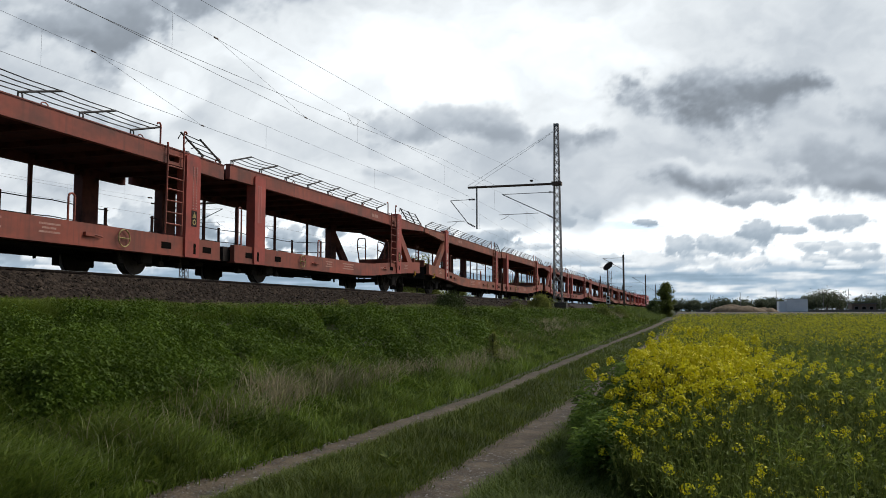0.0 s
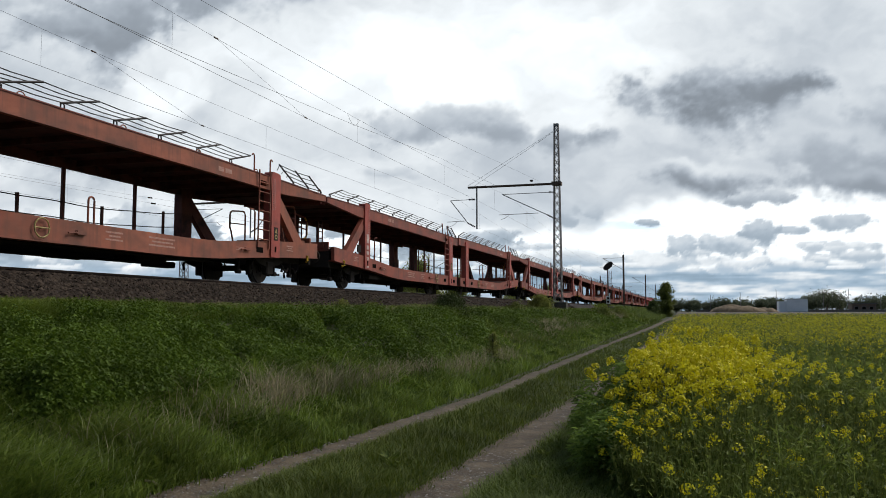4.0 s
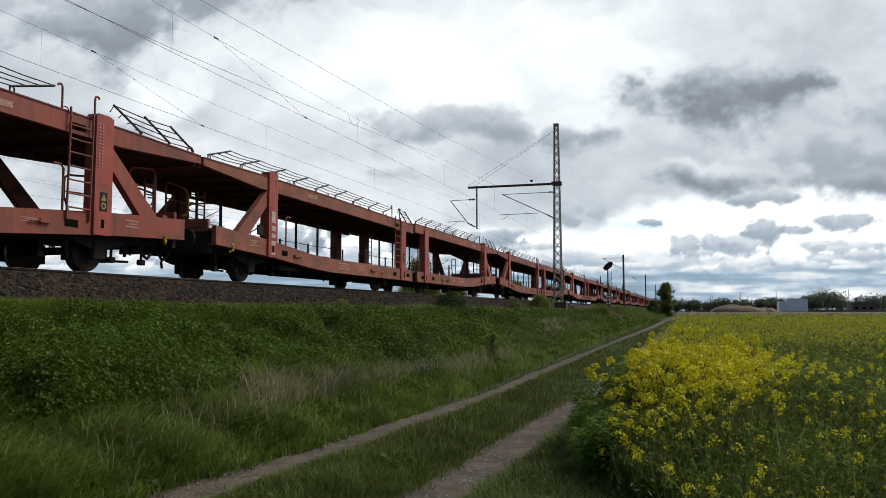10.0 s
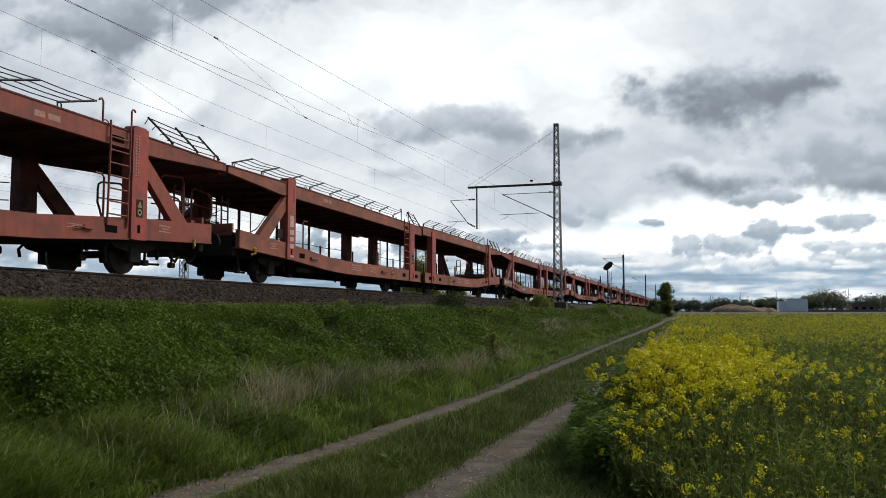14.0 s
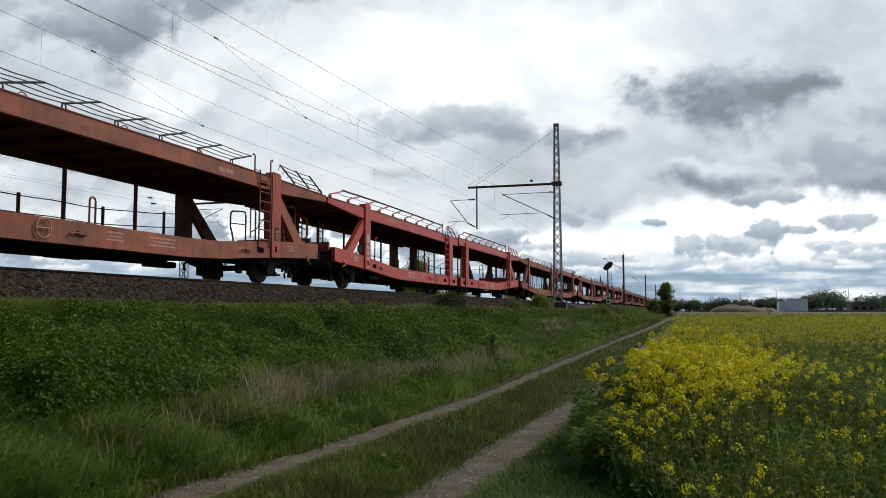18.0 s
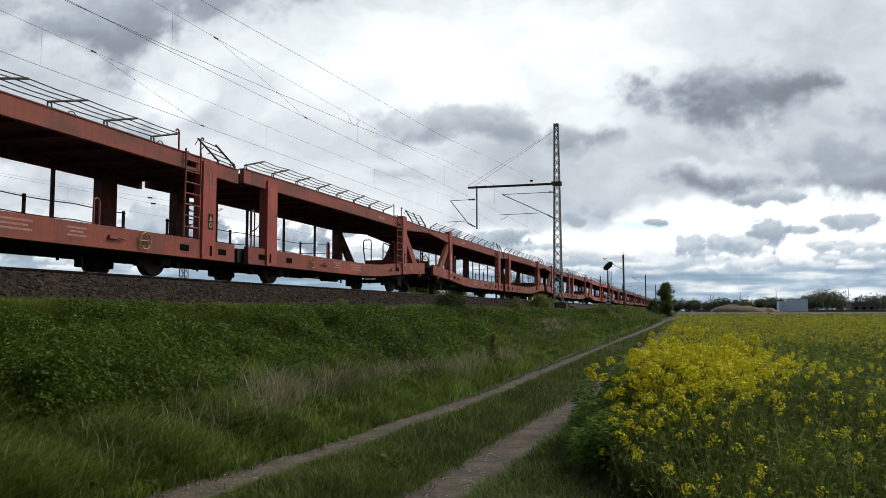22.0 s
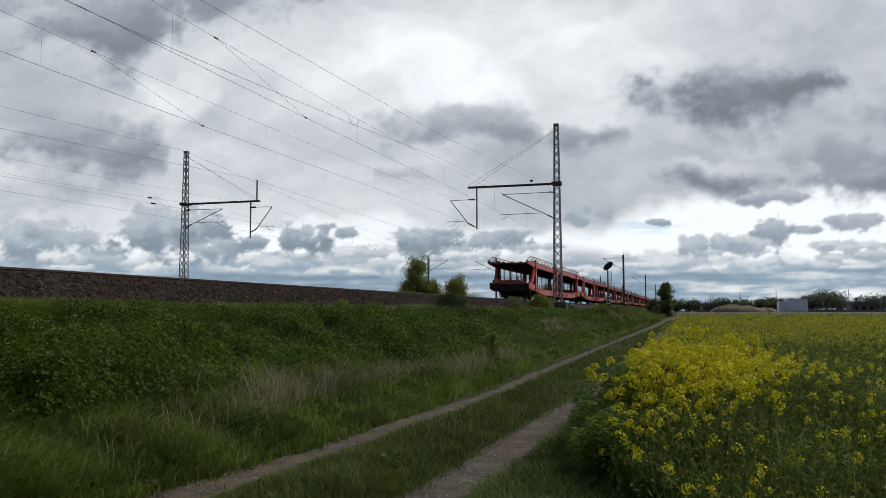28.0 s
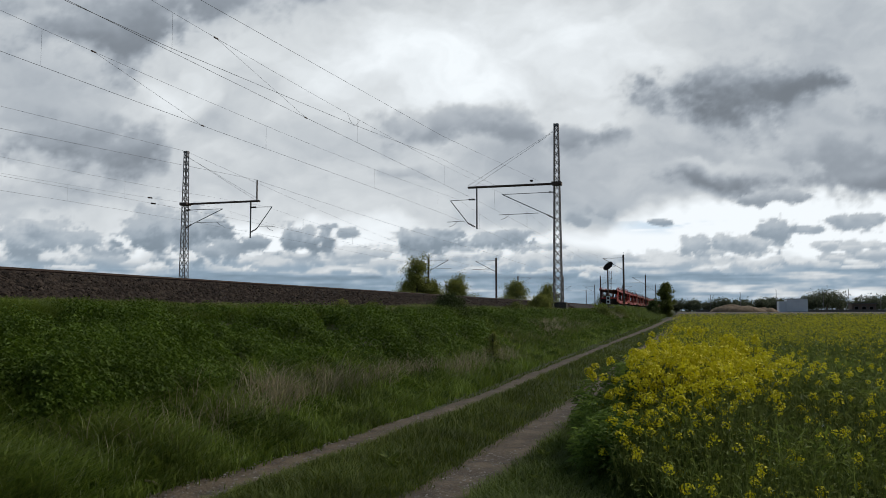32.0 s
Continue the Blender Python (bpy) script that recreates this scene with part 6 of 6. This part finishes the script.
def far_wood():
    pts, lens = [], []
    trunks = []
    r = np.random.RandomState(33)
    for k in range(250):
        x = -25 + 200 * r.rand()
        y = 395 + 50 * r.rand() - 0.2 * x
        s = np.interp(x, [-25, 0, 20, 50, 55, 60, 64, 69, 80, 92, 105, 160], [6.8, 7.2, 7.4, 7.6, 8.6, 12.8, 11.4, 8.6, 8.4, 9.6, 10.4, 10.4]) * (0.7 + 0.42 * r.rand())
        trunks.append(((x, y, 0), (x, y, s * 0.8)))
        c = np.array((x, y, s * 0.55))
        m = 560
        d = unit(r.randn(m, 3)) * (r.rand(m, 1) ** 0.4) * np.array((s * 0.55, s * 0.5, s * 0.46))
        lump = 0.75 + 0.35 * np.sin(d[:, :1] * 1.7 + k) * np.sin(d[:, 2:] * 2.1 + 2 * k)
        pts.append(c + d * lump)
        lens.append(0.42 + 0.42 * r.rand(m))
    pts, lens = np.concatenate(pts), np.concatenate(lens)
    pts[:, 2] = np.maximum(pts[:, 2], 0.2)
    wood = soup("far_wood", leaves(pts, r.randn(len(pts), 3), lens, lens * 0.7), LEAF, HAZED_LEAF)
    tagged(wood, "dark mixed wood along the horizon", "wood", kind="stuff")
    tr = np.array(trunks)
    tk = soup("trunks", stalks(tr[:, 0], tr[:, 1], np.full(len(tr), 0.2)), STALK, BARK, wood)
    tk["kind"] = "stuff"


far_wood()


# ---- the train ----
SPREAD = [("faded", "ropes"), ("worn", "ropes"), ("bright", "ropes"), ("fresh", "rail")]
TEMPLATES = {}
for paint, railing in SPREAD:
    tone = {"faded": "faded orange-red", "worn": "weathered brick-red", "bright": "clean bright red", "fresh": "bright red"}[paint]
    kind_of = "folded rope railings" if railing == "ropes" else "a folded tube railing"
    TEMPLATES[paint] = (
        wagon_half(paint, railing, 9.62, 1, 10.6, 11.92, 11.8, tone + " double-deck car transporter wagon with " + kind_of),
        wagon_half(paint, railing, 0.36, -1, 10.8, 12.22, 11.95, tone + " double-deck car transporter wagon with " + kind_of),
    )
PAINT_OF = {-11: "fresh", -10: "bright", -9: "worn", -8: "worn", -7: "faded", -6: "fresh", -4: "faded", -3: "worn", -2: "faded", 10: "fresh", 9: "fresh", 8: "fresh"}
train = []
used = set()
for i in range(-11, 10):
    paint = PAINT_OF.get(i, "worn" if i % 3 else "faded")
    for half in (0, 1):
        src = TEMPLATES[paint][half]
        y = FIRST_POST + UNIT * i + (24.4 if half else 0.0)
        m = pose(TRACK_X, y, RAIL_Z, 0, 0, 180 if half else 0)
        if (paint, half) in used:
            ob = copy_thing(src, m)
        else:
            used.add((paint, half))
            ob = src
            ob.matrix_basis = m
        train.append((ob, m))

# plain pale panel on one repainted post
panel = part("logo_plate", box(bmesh.new(), HALF_W + 0.04, HALF_W + 0.056, -0.12, 0.16, 1.68, 1.92), WHITE_PLATE, train[2][0], "white outlined panel with a red field")
part("red_field", box(bmesh.new(), HALF_W + 0.05, HALF_W + 0.06, -0.09, 0.13, 1.71, 1.89), PAINTS["fresh"], panel)

# sprayed marks along the lower girder of one wagon
for index, spans in ((16, ((-2.45, -0.25, 0.32), (3.1, 4.3, 0.26))),):
    r = np.random.RandomState(index)
    ob = train[index][0]
    for a, c, tall in spans:
        t = bmesh.new()
        y = a
        while y < c:
            z = lerp(LOW_B, y) + 0.06
            top = z + tall * (0.75 + 0.3 * r.rand())
            lean = 0.05 * r.randn()
            side = HALF_W + 0.004
            tube(t, [(side, y, z + 0.06 * r.rand()), (side, y + lean + 0.05, top), (side, y + 0.10 + 0.05 * r.rand(), top - 0.10 * r.rand()), (side, y + 0.09, (z + top) / 2), (side, y + 0.15, z + 0.04 * r.rand())], 0.014, 4)
            y += 0.12 + 0.05 * r.rand()
        part("sprayed_mark", t, WHITE_PLATE, ob, "pale sprayed scrawl of crooked bars")["kind"] = "stuff"


def travelled(t):
    """Metres that the train has gone after t seconds: it gathers speed."""
    return 12.4936 * t + 0.25917 * t * t / 2 + 0.0022982 * t ** 3 / 6 - 0.075 * max(0.0, t - 23.0) ** 2


# ---- locomotive at the head ----
def locomotive():
    root = tagged(new("locomotive"), "red electric locomotive with grey roof at the head of the train", "locomotive")
    red = PAINTS["fresh"]
    b = bmesh.new()
    plate(b, -1.48, 1.48, [(0.4, 1.05), (18.2, 1.05), (18.6, 1.6), (18.3, 2.4), (17.2, 3.7), (1.4, 3.7), (0.3, 2.4), (0.0, 1.6)])
    body = part("body", b, red, root)
    for s in (1, -1):
        part("side_band", box(bmesh.new(), *sorted((s * 1.475, s * 1.49)), 3.0, 15.6, 1.15, 1.45), PALE, body)
        for k in range(4):
            part("vent", box(bmesh.new(), *sorted((s * 1.475, s * 1.50)), 4.2 + 2.8 * k, 6.0 + 2.8 * k, 2.5, 3.2), GRIME, body)
    for y0, y1, z0, z1 in ((0.42, 1.15, 2.55, 3.35), (17.45, 18.18, 2.55, 3.35)):
        part("windscreen", plate(bmesh.new(), -1.2, 1.2, [(y0 - 0.12 if y0 < 5 else y0, z0), (y1 if y0 < 5 else y1 + 0.12, z0), (y1, z1), (y0, z1)]), DARK_SLOT, body)
    part("roof", box(bmesh.new(), -1.2, 1.2, 1.6, 17.0, 3.7, 3.9, 0.05), GALV, root)
    b = bmesh.new()
    tube(b, [(0, 13.0, 3.9), (0, 14.4, 4.7), (0, 13.2, 5.6)], 0.04, 5)
    tube(b, [(-0.8, 13.2, 5.62), (0.8, 13.2, 5.62)], 0.04, 5)
    part("pantograph", b, WIRE, root)
    part("underframe", box(bmesh.new(), -1.3, 1.3, 6.6, 12.0, 0.35, 1.05, 0.05), GRIME, root)
    for yb in (4.2, 14.4):
        for s in (1, -1):
            part("bogie_frame", box(bmesh.new(), *sorted((s * 1.0, s * 1.2)), yb - 2.0, yb + 2.0, 0.45, 0.95, 0.06), GRIME, root)
        for dy in (-1.4, 1.4):
            wset = bmesh.new()
            for s in (1, -1):
                disc(wset, *sorted((s * 0.69, s * 0.82)), 0, 0, 0.60, 24)
            tube(wset, [(-0.8, 0, 0), (0.8, 0, 0)], 0.09, 8)
            part("wheelset", wset, WHEEL_STEEL, root).location = (0, yb + dy, 0.60)
    for y, e in ((0.1, -1), (18.5, 1)):
        for x in (-0.87, 0.87):
            bf = bmesh.new()
            tube(bf, [(x, y, 1.05), (x, y + e * 0.45, 1.05)], 0.11, 10)
            tube(bf, [(x, y + e * 0.43, 1.05), (x, y + e * 0.5, 1.05)], 0.24, 14)
            part("buffer", bf, GRIME, root)
    m = pose(TRACK_X, FIRST_POST + UNIT * 10 - 3.0, RAIL_Z)
    root.matrix_basis = m
    train.append((root, m))


locomotive()

# tail boards on the last wagon
last = train[0][0]
for bx in (-0.95, 0.95):
    board = part("tail_board", box(bmesh.new(), bx - 0.10, bx + 0.10, -2.76, -2.73, 1.32, 1.52), surface("white_tail_board", (0.62, 0.62, 0.60), (0.75, 0.75, 0.73), 4.0, 0.5, bump=0), last, "white reflective tail board")
    part("red_mark", box(bmesh.new(), bx - 0.095, bx + 0.095, -2.768, -2.761, 1.38, 1.45), PAINTS["fresh"], board)


def wheel_turns(ob, radius, sense, times):
    """Key a wheelset's roll in its wagon's space, step by step."""
    base = ob.location.copy()
    walk(ob, [(t, Matrix.Translation(base) @ Matrix.Rotation(-sense * travelled(t) / radius, 4, "X")) for t in times])


def motions():
    times = [0.0, 4.0, 8.0, 12.0, 16.0, 20.0, 22.0, 23.0, 24.0, 26.0, 28.0, 30.0, 32.0]
    for ob, m in train:
        walk(ob, [(t, Matrix.Translation((0, travelled(t), 0)) @ m) for t in times])
    steps = [k / FPS for k in range(32 * FPS + 1)]
    rolled = {}
    for ob, m in train:
        sense = 1 if m[1][1] > 0 else -1
        for c in ob.children:
            if c.name.startswith("wheelset"):
                radius = 0.60 if ob.name.startswith("locomotive") else WHEEL_R
                key = (radius, sense, round(c.location.y, 2))
                if key in rolled:
                    c.rotation_mode = "QUATERNION"
                    c.animation_data_create()
                    c.animation_data.action = rolled[key].animation_data.action
                    c.animation_data.action_slot = rolled[key].animation_data.action_slot
                else:
                    rolled[key] = c
                    wheel_turns(c, radius, sense, steps)
    drift = clouds.matrix_basis.copy()
    walk(clouds, [(t, drift @ pose(0, 0, 0, 0, 0, 0.5 - t / 32.0)) for t in (0.0, 16.0, 32.0)])


motions()
